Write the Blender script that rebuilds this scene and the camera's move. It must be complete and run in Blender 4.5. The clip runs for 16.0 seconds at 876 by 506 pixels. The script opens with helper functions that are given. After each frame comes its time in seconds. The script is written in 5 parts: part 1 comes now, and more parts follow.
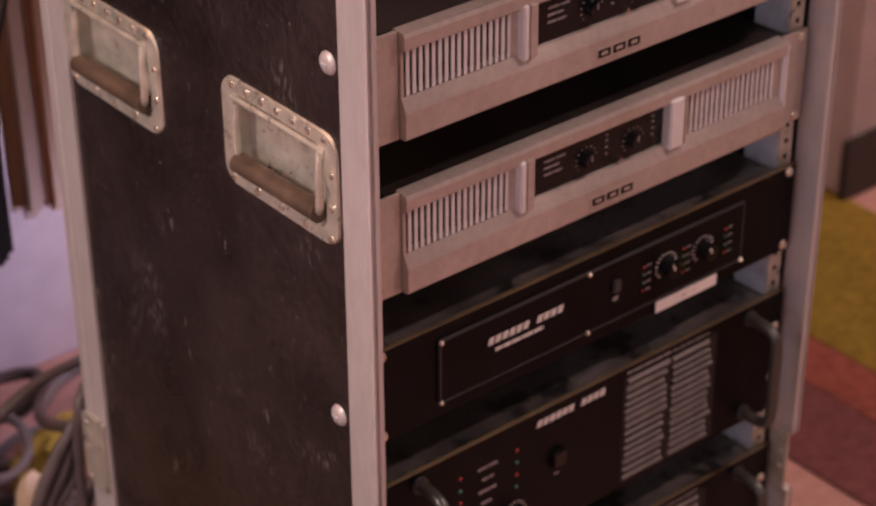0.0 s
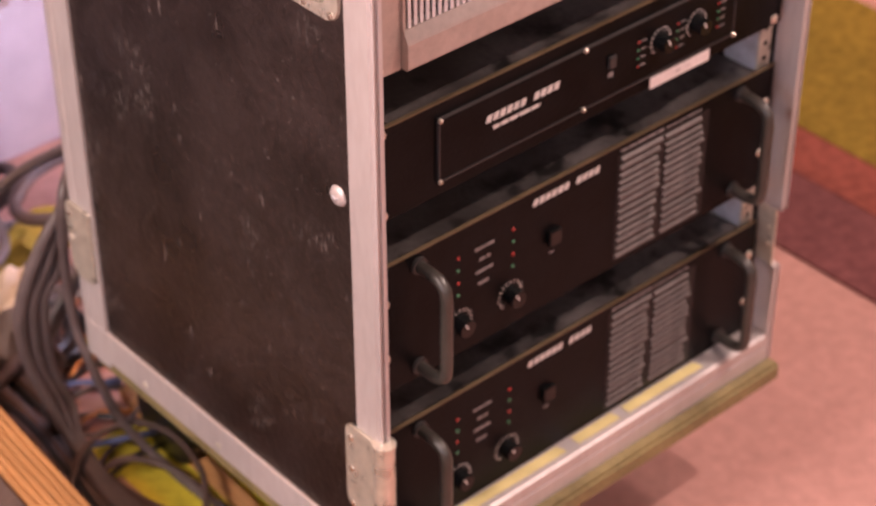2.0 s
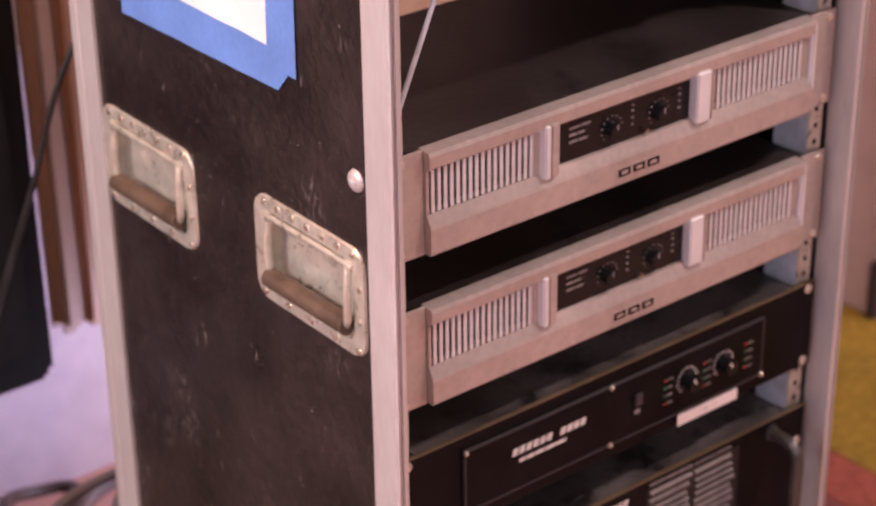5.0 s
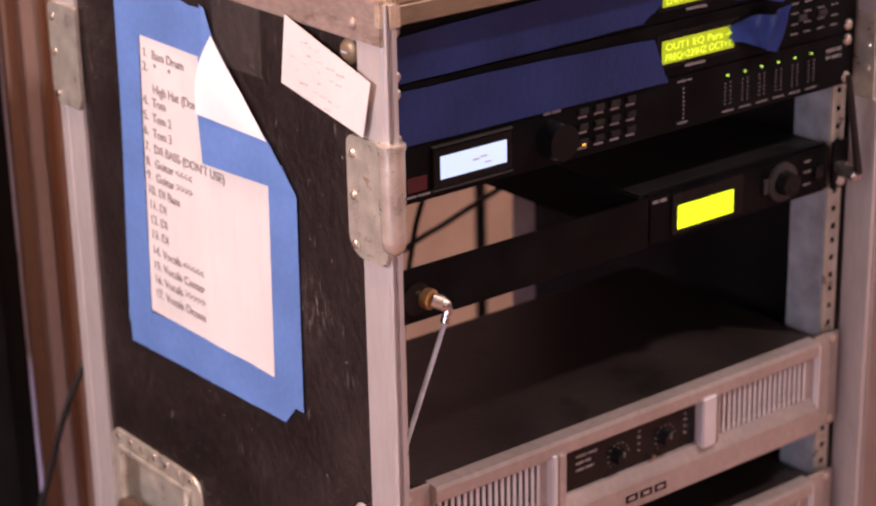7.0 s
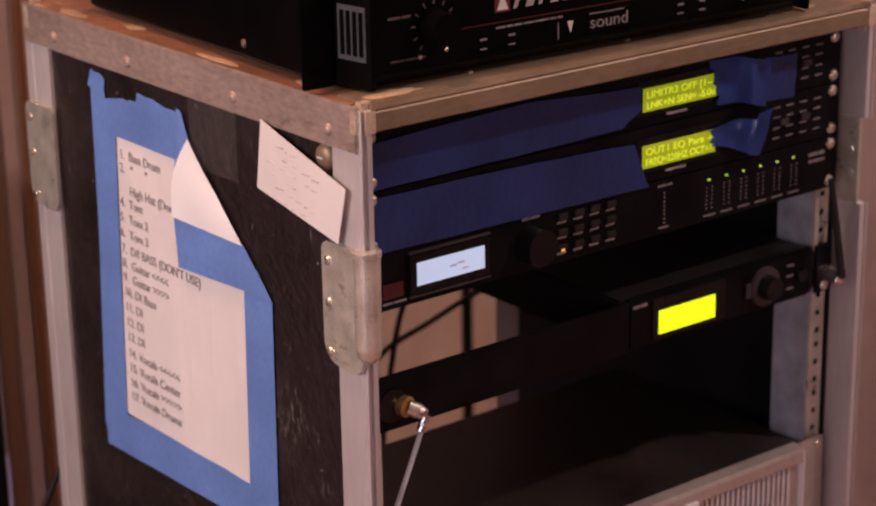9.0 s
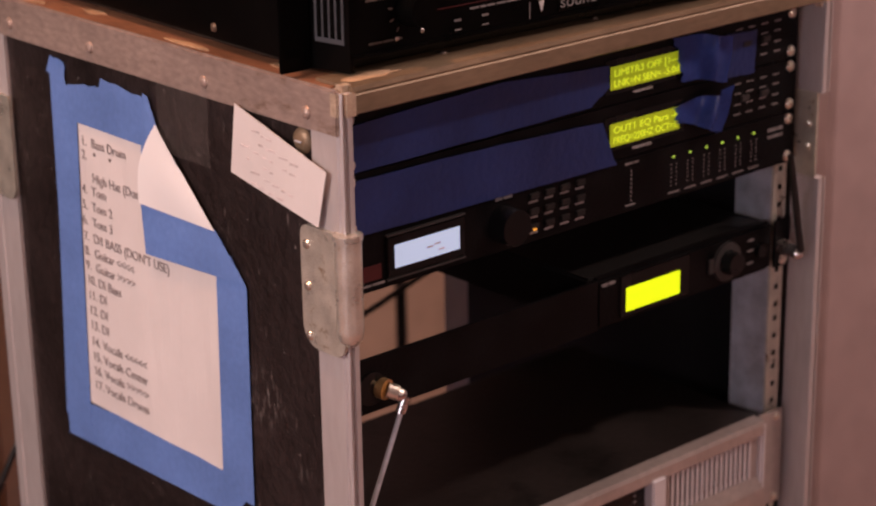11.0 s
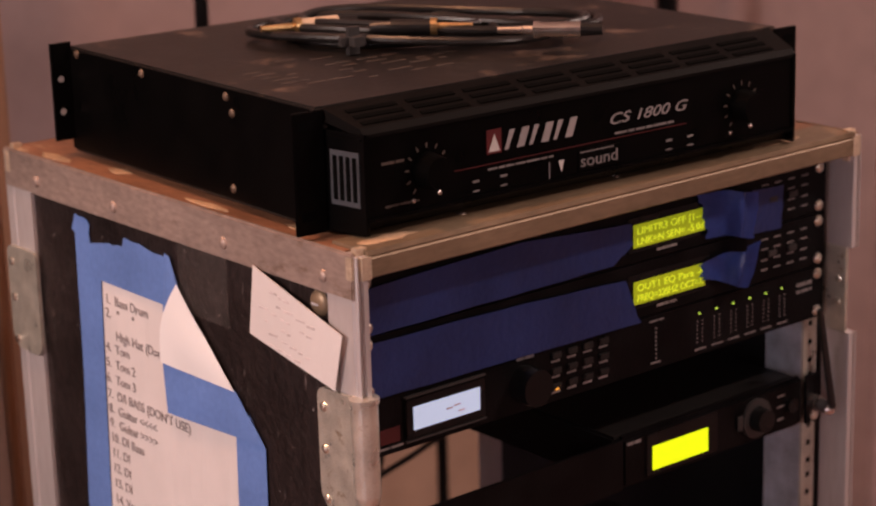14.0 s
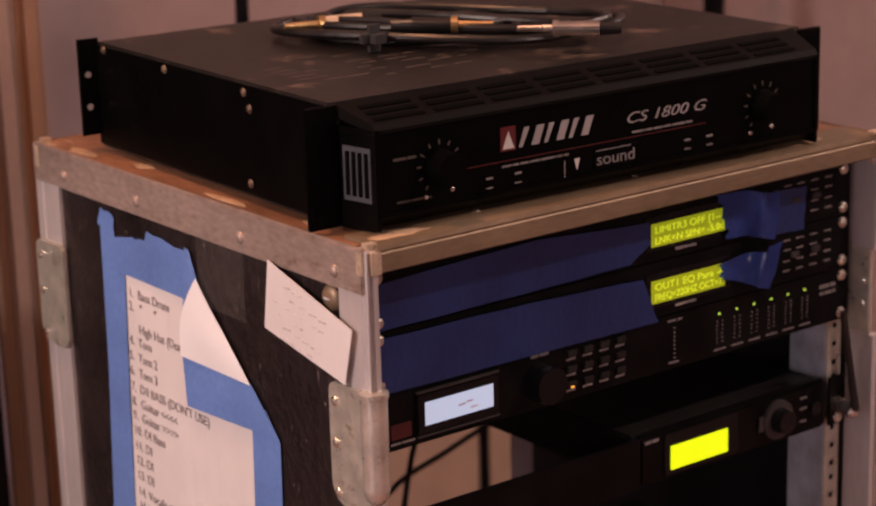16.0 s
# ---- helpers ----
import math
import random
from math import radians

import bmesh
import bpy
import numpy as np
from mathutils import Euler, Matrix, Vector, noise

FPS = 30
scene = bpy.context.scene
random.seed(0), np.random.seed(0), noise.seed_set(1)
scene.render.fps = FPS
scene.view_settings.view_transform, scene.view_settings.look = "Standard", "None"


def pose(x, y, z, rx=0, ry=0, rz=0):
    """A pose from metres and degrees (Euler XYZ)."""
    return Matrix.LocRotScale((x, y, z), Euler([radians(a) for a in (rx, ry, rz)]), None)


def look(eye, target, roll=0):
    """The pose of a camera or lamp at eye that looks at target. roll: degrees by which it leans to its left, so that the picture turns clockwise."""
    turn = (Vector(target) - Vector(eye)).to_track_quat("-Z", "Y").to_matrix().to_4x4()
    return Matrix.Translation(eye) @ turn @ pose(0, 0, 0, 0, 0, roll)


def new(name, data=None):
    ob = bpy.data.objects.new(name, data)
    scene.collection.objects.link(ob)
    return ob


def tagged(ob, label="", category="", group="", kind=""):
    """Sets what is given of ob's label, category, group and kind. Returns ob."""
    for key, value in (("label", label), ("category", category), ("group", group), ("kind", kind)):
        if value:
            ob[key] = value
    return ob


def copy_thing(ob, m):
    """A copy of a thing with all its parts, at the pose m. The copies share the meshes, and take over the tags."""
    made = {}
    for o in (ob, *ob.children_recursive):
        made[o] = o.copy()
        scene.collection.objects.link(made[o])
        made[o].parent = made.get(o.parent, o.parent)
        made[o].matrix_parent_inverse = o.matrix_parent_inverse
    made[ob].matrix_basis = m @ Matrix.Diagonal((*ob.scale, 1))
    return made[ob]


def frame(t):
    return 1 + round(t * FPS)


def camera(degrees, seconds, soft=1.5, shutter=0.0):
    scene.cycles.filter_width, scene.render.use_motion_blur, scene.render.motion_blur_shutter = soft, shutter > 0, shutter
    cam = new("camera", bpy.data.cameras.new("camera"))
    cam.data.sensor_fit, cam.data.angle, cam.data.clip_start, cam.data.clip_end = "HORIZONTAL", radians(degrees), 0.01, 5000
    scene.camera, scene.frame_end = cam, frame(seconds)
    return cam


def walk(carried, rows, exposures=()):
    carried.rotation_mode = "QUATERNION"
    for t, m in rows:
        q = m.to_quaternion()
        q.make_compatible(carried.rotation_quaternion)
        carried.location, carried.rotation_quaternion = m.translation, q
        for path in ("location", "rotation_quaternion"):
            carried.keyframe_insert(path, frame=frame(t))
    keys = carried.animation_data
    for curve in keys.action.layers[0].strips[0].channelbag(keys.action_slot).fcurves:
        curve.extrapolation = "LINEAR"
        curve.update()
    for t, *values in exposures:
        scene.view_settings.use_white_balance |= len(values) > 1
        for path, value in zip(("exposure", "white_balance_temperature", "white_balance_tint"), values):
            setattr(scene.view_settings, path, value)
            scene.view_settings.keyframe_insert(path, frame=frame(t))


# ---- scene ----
cam = camera(23.67, 16.0, soft=2.2)
# seconds, eye, yaw to the left of +y, pitch, roll
PATH = [
    (0, (-0.8085, -1.0739, 1.5503), (-39.270, -31.260, -0.308)),
    (0.5, (-0.8162, -1.0571, 1.5437), (-40.281, -34.105, 0.114)),
    (1, (-0.8324, -1.0638, 1.5376), (-40.493, -33.925, 0.147)),
    (1.5, (-0.8435, -1.0450, 1.5285), (-40.492, -35.916, 0.115)),
    (2, (-0.8450, -1.0386, 1.5243), (-41.388, -36.648, -0.135)),
    (2.5, (-0.8417, -1.0339, 1.5247), (-41.010, -37.571, -0.433)),
    (3, (-0.8259, -1.0403, 1.5210), (-40.147, -36.040, -0.886)),
    (3.5, (-0.8403, -1.0502, 1.5509), (-40.446, -32.275, 0.441)),
    (3.7, (-0.8355, -1.0700, 1.5481), (-39.293, -31.335, -0.199)),
    (6, (-0.8229, -1.1230, 1.6028), (-37.880, -25.844, -1.201)),
    (6.5, (-0.8174, -1.1101, 1.6181), (-37.655, -23.809, -1.493)),
    (7, (-0.8177, -1.1119, 1.6233), (-37.811, -20.755, -1.208)),
    (7.5, (-0.8155, -1.1148, 1.6434), (-38.491, -18.453, -1.010)),
    (8, (-0.8120, -1.1097, 1.6424), (-38.247, -18.504, -0.978)),
    (8.5, (-0.8049, -1.1083, 1.6427), (-37.879, -18.506, -1.125)),
    (9, (-0.7932, -1.1044, 1.6332), (-37.939, -18.482, -0.973)),
    (9.2, (-0.7855, -1.1018, 1.6322), (-38.153, -18.676, -0.494)),
    (11.3, (-0.8513, -1.0476, 1.6355), (-42.369, -19.058, -1.748)),
    (11.5, (-0.8548, -1.0386, 1.6360), (-43.205, -18.944, -2.314)),
    (12, (-0.8586, -1.0261, 1.6349), (-44.365, -18.771, -2.502)),
    (12.5, (-0.8409, -1.0101, 1.6414), (-42.567, -17.709, -2.082)),
    (13, (-0.8271, -1.0160, 1.6506), (-41.394, -16.310, -1.950)),
    (13.5, (-0.8195, -1.0379, 1.6577), (-39.953, -15.763, -1.719)),
    (14, (-0.8077, -1.0702, 1.6555), (-39.526, -15.615, -1.617)),
    (14.5, (-0.7977, -1.0788, 1.6514), (-38.296, -15.868, -2.056)),
    (15, (-0.7892, -1.0902, 1.6520), (-37.807, -15.327, -1.514)),
    (15.5, (-0.7830, -1.0990, 1.6489), (-37.232, -15.330, -1.665)),
    (16, (-0.7776, -1.1049, 1.6504), (-37.295, -15.419, -1.611)),
]


def aim(eye, angles):
    """A camera pose from its eye and its yaw, pitch and roll in degrees."""
    yaw, pitch = radians(angles[0]), radians(angles[1])
    ahead = Vector((-math.sin(yaw) * math.cos(pitch), math.cos(yaw) * math.cos(pitch), math.sin(pitch)))
    return look(eye, Vector(eye) + ahead, angles[2])


EXPOSURES = [(0, 0.09, 6000, 10), (0.5, 0.30, 6000, 10), (1.0, 0.57, 6000, 9), (2.5, 1.11, 6000, 8), (3.5, 1.00, 5800, 9), (6.0, 0.75, 5600, 7), (7.0, 0.45, 5600, 7), (7.5, 0.23, 5700, 9), (9.0, -0.22, 5900, 10), (11.5, -0.28, 6100, 10), (14.0, -0.28, 6200, 11), (16.0, -0.31, 6200, 11)]
walk(cam, [(t, aim(eye, angles)) for t, eye, angles in PATH], EXPOSURES)

DEPTH = cam.data.dof
DEPTH.use_dof, DEPTH.focus_distance, DEPTH.aperture_fstop = True, 1.46, 7.5

# ---- light ----
world = bpy.data.worlds.new("room_air")
scene.world = world
world.use_nodes = True
world.node_tree.nodes["Background"].inputs[0].default_value = (0.75, 0.62, 0.66, 1)
world.node_tree.nodes["Background"].inputs[1].default_value = 0.02
scene.view_settings.exposure = 0.0


# Disk lamp out of view; not all of them hang at ceiling height
def unseen_lamp(name, eye, target, size, watts, colour):
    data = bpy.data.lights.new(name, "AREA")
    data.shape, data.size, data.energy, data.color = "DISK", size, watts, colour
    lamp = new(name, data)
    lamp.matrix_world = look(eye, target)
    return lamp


unseen_lamp("key_lamp", (1.15, -0.95, 2.55), (0.3, 0.0, 0.3), 0.09, 20, (1.0, 0.71, 0.59))
unseen_lamp("room_lamp", (-0.5, -2.7, 1.9), (0.2, 0.0, 0.3), 0.35, 13, (1.0, 0.74, 0.64))
unseen_lamp("side_lamp", (-2.1, 0.10, 2.2), (0.0, 0.2, 0.7), 0.6, 46, (1.0, 0.75, 0.65))
unseen_lamp("stage_lamp", (-0.30, 0.15, 2.6), (0.1, 0.5, 1.0), 0.10, 13, (1.0, 0.44, 0.22))
# Unseen lamp added low behind the rack to give the lavender glow at left
unseen_lamp("added_wash_light", (0.28, 0.62, 0.30), (0.08, 1.02, 0.22), 0.12, 1.2, (0.90, 0.74, 0.96))
# Unseen lamp added to brighten the passage and the wall behind the rack
unseen_lamp("added_passage_light", (2.3, -0.4, 2.5), (2.3, 1.0, 0.6), 0.5, 25, (1.0, 0.70, 0.58))
unseen_lamp("blue_lamp", (-2.4, -0.9, 1.2), (0.4, 0.1, 0.5), 0.5, 7, (0.88, 0.82, 0.95))

# ---- materials ----


def mat(name, colour, rough=0.5, metal=0.0, vary=0.25, scale=30.0, fine=0.0, bump=0.0, spots=None, coat=0.0, stretch=(1, 1, 1), spec=0.5):
    """A surface with broad and fine variation of its colour and gloss, and fine relief."""
    m = bpy.data.materials.new(name)
    m.use_nodes = True
    nt = m.node_tree
    bsdf = nt.nodes["Principled BSDF"]
    bsdf.inputs["Metallic"].default_value = metal
    bsdf.inputs["Specular IOR Level"].default_value = spec
    bsdf.inputs["Coat Weight"].default_value = coat
    co = nt.nodes.new("ShaderNodeTexCoord")
    mp = nt.nodes.new("ShaderNodeMapping")
    mp.inputs["Scale"].default_value = stretch
    nt.links.new(co.outputs["Object"], mp.inputs[0])
    broad = nt.nodes.new("ShaderNodeTexNoise")
    broad.inputs["Scale"].default_value, broad.inputs["Detail"].default_value = scale, 6
    nt.links.new(mp.outputs[0], broad.inputs["Vector"])
    grain = nt.nodes.new("ShaderNodeTexNoise")
    grain.inputs["Scale"].default_value, grain.inputs["Detail"].default_value = scale * 14, 3
    nt.links.new(mp.outputs[0], grain.inputs["Vector"])
    ramp = nt.nodes.new("ShaderNodeValToRGB")
    lo, hi = ramp.color_ramp.elements
    lo.position, hi.position = 0.3, 0.72
    lo.color = (*[c * (1 - vary) for c in colour], 1)
    hi.color = (*[min(c * (1 + vary), 0.95) for c in colour], 1)
    nt.links.new(broad.outputs["Fac"], ramp.inputs[0])
    out = ramp.outputs[0]
    if fine:
        mix = nt.nodes.new("ShaderNodeMixRGB")
        mix.blend_type, mix.inputs[0].default_value = "OVERLAY", fine
        nt.links.new(out, mix.inputs[1])
        nt.links.new(grain.outputs["Fac"], mix.inputs[2])
        out = mix.outputs[0]
    if spots:
        worn, start = spots
        sn = nt.nodes.new("ShaderNodeTexNoise")
        sn.inputs["Scale"].default_value, sn.inputs["Detail"].default_value, sn.inputs["Roughness"].default_value = scale * 1.7, 9, 0.7
        nt.links.new(mp.outputs[0], sn.inputs["Vector"])
        sr = nt.nodes.new("ShaderNodeValToRGB")
        sr.color_ramp.elements[0].position, sr.color_ramp.elements[1].position = start, min(start + 0.1, 1)
        nt.links.new(sn.outputs["Fac"], sr.inputs[0])
        mix = nt.nodes.new("ShaderNodeMixRGB")
        mix.inputs[2].default_value = (*worn, 1)
        nt.links.new(sr.outputs[0], mix.inputs[0])
        nt.links.new(out, mix.inputs[1])
        out = mix.outputs[0]
    nt.links.new(out, bsdf.inputs["Base Color"])
    rr = nt.nodes.new("ShaderNodeMapRange")
    rr.inputs[3].default_value, rr.inputs[4].default_value = max(rough - 0.12, 0.03), min(rough + 0.14, 1)
    nt.links.new(broad.outputs["Fac"], rr.inputs[0])
    nt.links.new(rr.outputs[0], bsdf.inputs["Roughness"])
    if bump:
        bn = nt.nodes.new("ShaderNodeBump")
        bn.inputs["Strength"].default_value, bn.inputs["Distance"].default_value = bump, 0.001
        nt.links.new(grain.outputs["Fac"], bn.inputs["Height"])
        nt.links.new(bn.outputs[0], bsdf.inputs["Normal"])
    return m


def glow(name, colour, strength):
    m = bpy.data.materials.new(name)
    m.use_nodes = True
    nt = m.node_tree
    b = nt.nodes["Principled BSDF"]
    b.inputs["Base Color"].default_value = (*colour, 1)
    b.inputs["Emission Color"].default_value = (*colour, 1)
    b.inputs["Emission Strength"].default_value = strength
    b.inputs["Roughness"].default_value = 0.25
    return m


def clear(name, tint, rough, alpha):
    m = bpy.data.materials.new(name)
    m.use_nodes = True
    b = m.node_tree.nodes["Principled BSDF"]
    b.inputs["Base Color"].default_value = (*tint, 1)
    b.inputs["Roughness"].default_value = rough
    b.inputs["Alpha"].default_value = alpha
    return m


def laminate():
    """Black-brown case laminate with grain, dust and long pale scratches."""
    m = mat("laminate", (0.0205, 0.0145, 0.0138), 0.31, 0, 0.5, 9, 0.6, 1.0, ((0.046, 0.036, 0.034), 0.66))
    nt = m.node_tree
    bsdf = nt.nodes["Principled BSDF"]
    old = bsdf.inputs["Base Color"].links[0].from_socket
    co = nt.nodes.new("ShaderNodeTexCoord")
    mp = nt.nodes.new("ShaderNodeMapping")
    mp.inputs["Scale"].default_value, mp.inputs["Rotation"].default_value = (1, 34, 7), (0.45, 0, 0)
    nt.links.new(co.outputs["Object"], mp.inputs[0])
    n = nt.nodes.new("ShaderNodeTexNoise")
    n.inputs["Scale"].default_value, n.inputs["Detail"].default_value = 4.0, 8
    nt.links.new(mp.outputs[0], n.inputs["Vector"])
    r = nt.nodes.new("ShaderNodeValToRGB")
    r.color_ramp.elements[0].position, r.color_ramp.elements[1].position = 0.685, 0.74
    nt.links.new(n.outputs["Fac"], r.inputs[0])
    mix = nt.nodes.new("ShaderNodeMixRGB")
    mix.inputs[2].default_value = (0.15, 0.118, 0.110, 1)
    nt.links.new(r.outputs[0], mix.inputs[0])
    nt.links.new(old, mix.inputs[1])
    speck = nt.nodes.new("ShaderNodeTexNoise")
    speck.inputs["Scale"].default_value, speck.inputs["Detail"].default_value, speck.inputs["Roughness"].default_value = 170.0, 4, 0.75
    nt.links.new(co.outputs["Object"], speck.inputs["Vector"])
    sr = nt.nodes.new("ShaderNodeValToRGB")
    sr.color_ramp.elements[0].position, sr.color_ramp.elements[1].position = 0.665, 0.73
    nt.links.new(speck.outputs["Fac"], sr.inputs[0])
    mix2 = nt.nodes.new("ShaderNodeMixRGB")
    mix2.inputs[2].default_value = (0.34, 0.29, 0.27, 1)
    nt.links.new(sr.outputs[0], mix2.inputs[0])
    nt.links.new(mix.outputs[0], mix2.inputs[1])
    # clusters of pale upright scuffs
    where = nt.nodes.new("ShaderNodeTexNoise")
    where.inputs["Scale"].default_value, where.inputs["Detail"].default_value = 11.0, 2
    nt.links.new(co.outputs["Object"], where.inputs["Vector"])
    wr = nt.nodes.new("ShaderNodeValToRGB")
    wr.color_ramp.elements[0].position, wr.color_ramp.elements[1].position = 0.60, 0.70
    nt.links.new(where.outputs["Fac"], wr.inputs[0])
    up = nt.nodes.new("ShaderNodeMapping")
    up.inputs["Scale"].default_value, up.inputs["Rotation"].default_value = (1, 60, 16), (-0.12, 0, 0)
    nt.links.new(co.outputs["Object"], up.inputs[0])
    rub = nt.nodes.new("ShaderNodeTexNoise")
    rub.inputs["Scale"].default_value, rub.inputs["Detail"].default_value = 5.0, 8
    nt.links.new(up.outputs[0], rub.inputs["Vector"])
    ur = nt.nodes.new("ShaderNodeValToRGB")
    ur.color_ramp.elements[0].position, ur.color_ramp.elements[1].position = 0.52, 0.66
    nt.links.new(rub.outputs["Fac"], ur.inputs[0])
    both = nt.nodes.new("ShaderNodeMath")
    both.operation = "MULTIPLY"
    nt.links.new(wr.outputs[0], both.inputs[0])
    nt.links.new(ur.outputs[0], both.inputs[1])
    mix3 = nt.nodes.new("ShaderNodeMixRGB")
    mix3.inputs[2].default_value = (0.135, 0.112, 0.104, 1)
    nt.links.new(both.outputs[0], mix3.inputs[0])
    nt.links.new(mix2.outputs[0], mix3.inputs[1])
    nt.links.new(mix3.outputs[0], bsdf.inputs["Base Color"])
    return m


LAMINATE = laminate()
ALU = mat("brushed_aluminium", (0.56, 0.51, 0.50), 0.42, 0.35, 0.10, 12, 0.15, 0.12, ((0.42, 0.37, 0.33), 0.66), stretch=(1, 1, 0.25))
ALU_WORN = mat("scuffed_aluminium", (0.37, 0.285, 0.245), 0.42, 0.4, 0.28, 18, 0.4, 0.2, ((0.21, 0.140, 0.095), 0.59), stretch=(1, 0.4, 1))
ZINC = mat("zinc_plate", (0.66, 0.62, 0.53), 0.30, 0.6, 0.22, 55, 0.3, 0.5, ((0.36, 0.27, 0.17), 0.60))
ZINC_DULL = mat("dull_zinc", (0.60, 0.62, 0.68), 0.5, 0.3, 0.25, 45, 0.3, 0.1)
STEEL = mat("nickel_screw", (0.75, 0.70, 0.60), 0.28, 0.95, 0.1, 90)
GRIP = mat("brown_grip_rubber", (0.085, 0.056, 0.038), 0.45, 0, 0.4, 60, 0.3, 0.3)
BLACK_PAINT = mat("black_powder_coat", (0.0044, 0.0040, 0.0045), 0.36, 0, 0.45, 25, 0.4, 0.25, spec=0.09)
BLACK_DUST = mat("dusty_black_steel", (0.011, 0.010, 0.010), 0.48, 0, 0.4, 9, 0.3, 0.2, ((0.042, 0.034, 0.029), 0.62), spec=0.3)
CHASSIS = mat("dusty_grey_steel", (0.072, 0.064, 0.063), 0.32, 0, 0.6, 13, 0.5, 0.2, ((0.010, 0.009, 0.009), 0.515), spec=0.5)
DUSTY_TOP = mat("dust_covered_steel", (0.019, 0.0150, 0.0137), 0.45, 0, 0.5, 10, 0.5, 0.25, ((0.007, 0.006, 0.0055), 0.56), spec=0.25)
COVER = mat("scuffed_black_cover", (0.013, 0.0105, 0.0095), 0.45, 0, 0.5, 11, 0.4, 0.35, ((0.120, 0.082, 0.062), 0.570), spec=0.35)
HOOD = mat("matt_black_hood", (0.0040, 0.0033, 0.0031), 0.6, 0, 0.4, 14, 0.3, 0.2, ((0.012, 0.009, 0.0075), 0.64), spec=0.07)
GREY_INK = mat("soft_grey_ink", (0.33, 0.30, 0.30), 0.5, 0, 0.1, 60)
BLACK_GLOSS = mat("gloss_black_plastic", (0.006, 0.006, 0.0065), 0.24, 0, 0.2, 30, spec=0.3)
GREY_PANEL = mat("grey_plastic", (0.034, 0.031, 0.031), 0.5, 0, 0.2, 40)
SILVER = mat("silver_paint", (0.47, 0.405, 0.375), 0.36, 0.45, 0.15, 10, 0.2, 0.1, ((0.30, 0.22, 0.17), 0.68))
SILVER_BRIGHT = mat("bright_silver", (0.74, 0.72, 0.74), 0.38, 0.3, 0.05, 30)
DARK = mat("dark_slot", (0.0025, 0.0025, 0.0025), 0.9, 0, 0.1, 30, spec=0.03)
VENT = mat("vent_mesh", (0.105, 0.086, 0.084), 0.5, 0.2, 0.3, 60, 0.3, 0.2)
INK = mat("white_ink", (0.62, 0.58, 0.56), 0.5, 0, 0.1, 50)
INK_DIM = mat("grey_ink", (0.22, 0.20, 0.20), 0.6, 0, 0.2, 90)
FAINT = mat("faint_print", (0.080, 0.060, 0.050), 0.6, 0, 0.3, 60)
HANDLE = mat("worn_black_handle", (0.040, 0.035, 0.030), 0.32, 0, 0.3, 40, spec=0.6)
DULL_SCREW = mat("tarnished_screw", (0.15, 0.105, 0.075), 0.45, 0.5, 0.3, 90)
VENT_FRAME = mat("blue_grey_plastic", (0.056, 0.060, 0.071), 0.45, 0, 0.2, 40)
CREAM_TAPE = mat("cream_tape", (0.70, 0.60, 0.27), 0.6, 0, 0.15, 30, 0.2, 0.1)
CHIP = mat("bare_pale_wood", (0.46, 0.31, 0.19), 0.7, 0, 0.35, 60, 0.5, 0.4)
WIRE_BLUE = mat("blue_wire", (0.07, 0.09, 0.20), 0.5, 0, 0.2, 40)
WIRE_ORANGE = mat("orange_wire", (0.50, 0.20, 0.05), 0.5, 0, 0.2, 40)
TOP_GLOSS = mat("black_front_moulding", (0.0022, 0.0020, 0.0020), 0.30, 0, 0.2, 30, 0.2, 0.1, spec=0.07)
# Foot of the wall with the lavender light on it put into the colour
WALL_FOOT = mat("lavender_lit_wall", (0.43, 0.36, 0.40), 0.7, 0, 0.08, 1.4, 0.2, 0.3)
CORNER = mat("tarnished_corner_cap", (0.62, 0.49, 0.36), 0.40, 0.35, 0.3, 40, 0.4, 0.3, ((0.32, 0.22, 0.14), 0.62))
TONGUE = mat("brassy_pressed_zinc", (0.70, 0.64, 0.55), 0.28, 0.65, 0.22, 45, 0.3, 0.4, ((0.40, 0.28, 0.15), 0.60))
# Gold-toned line along the top edges of the black faceplates
RIM = mat("gold_toned_plate_edge", (0.13, 0.095, 0.055), 0.4, 0.3, 0.3, 20)
INK_RED = mat("red_ink", (0.10, 0.010, 0.012), 0.5, 0, 0.2, 60)
PRINT = mat("black_print", (0.26, 0.22, 0.22), 0.6, 0, 0.2, 60)
PENCIL = mat("pencil_ink", (0.66, 0.585, 0.57), 0.7, 0, 0.3, 90)
BLUE_TAPE = mat("blue_masking_tape", (0.13, 0.235, 0.56), 0.6, 0, 0.12, 14, 0.15, 0.3)
# Lighter blue puts part of the tape ends' sheen into the colour
TAPE_SHEEN = mat("shiny_blue_tape", (0.050, 0.090, 0.36), 0.22, 0, 0.25, 20, 0.15, 0.4)
BADGE_RED = mat("dark_red_badge", (0.060, 0.006, 0.007), 0.5, 0, 0.2, 60)
BRASSY = mat("tarnished_edge", (0.27, 0.195, 0.125), 0.42, 0.4, 0.25, 16, 0.3, 0.2, ((0.13, 0.085, 0.05), 0.60), stretch=(0.35, 1, 1))
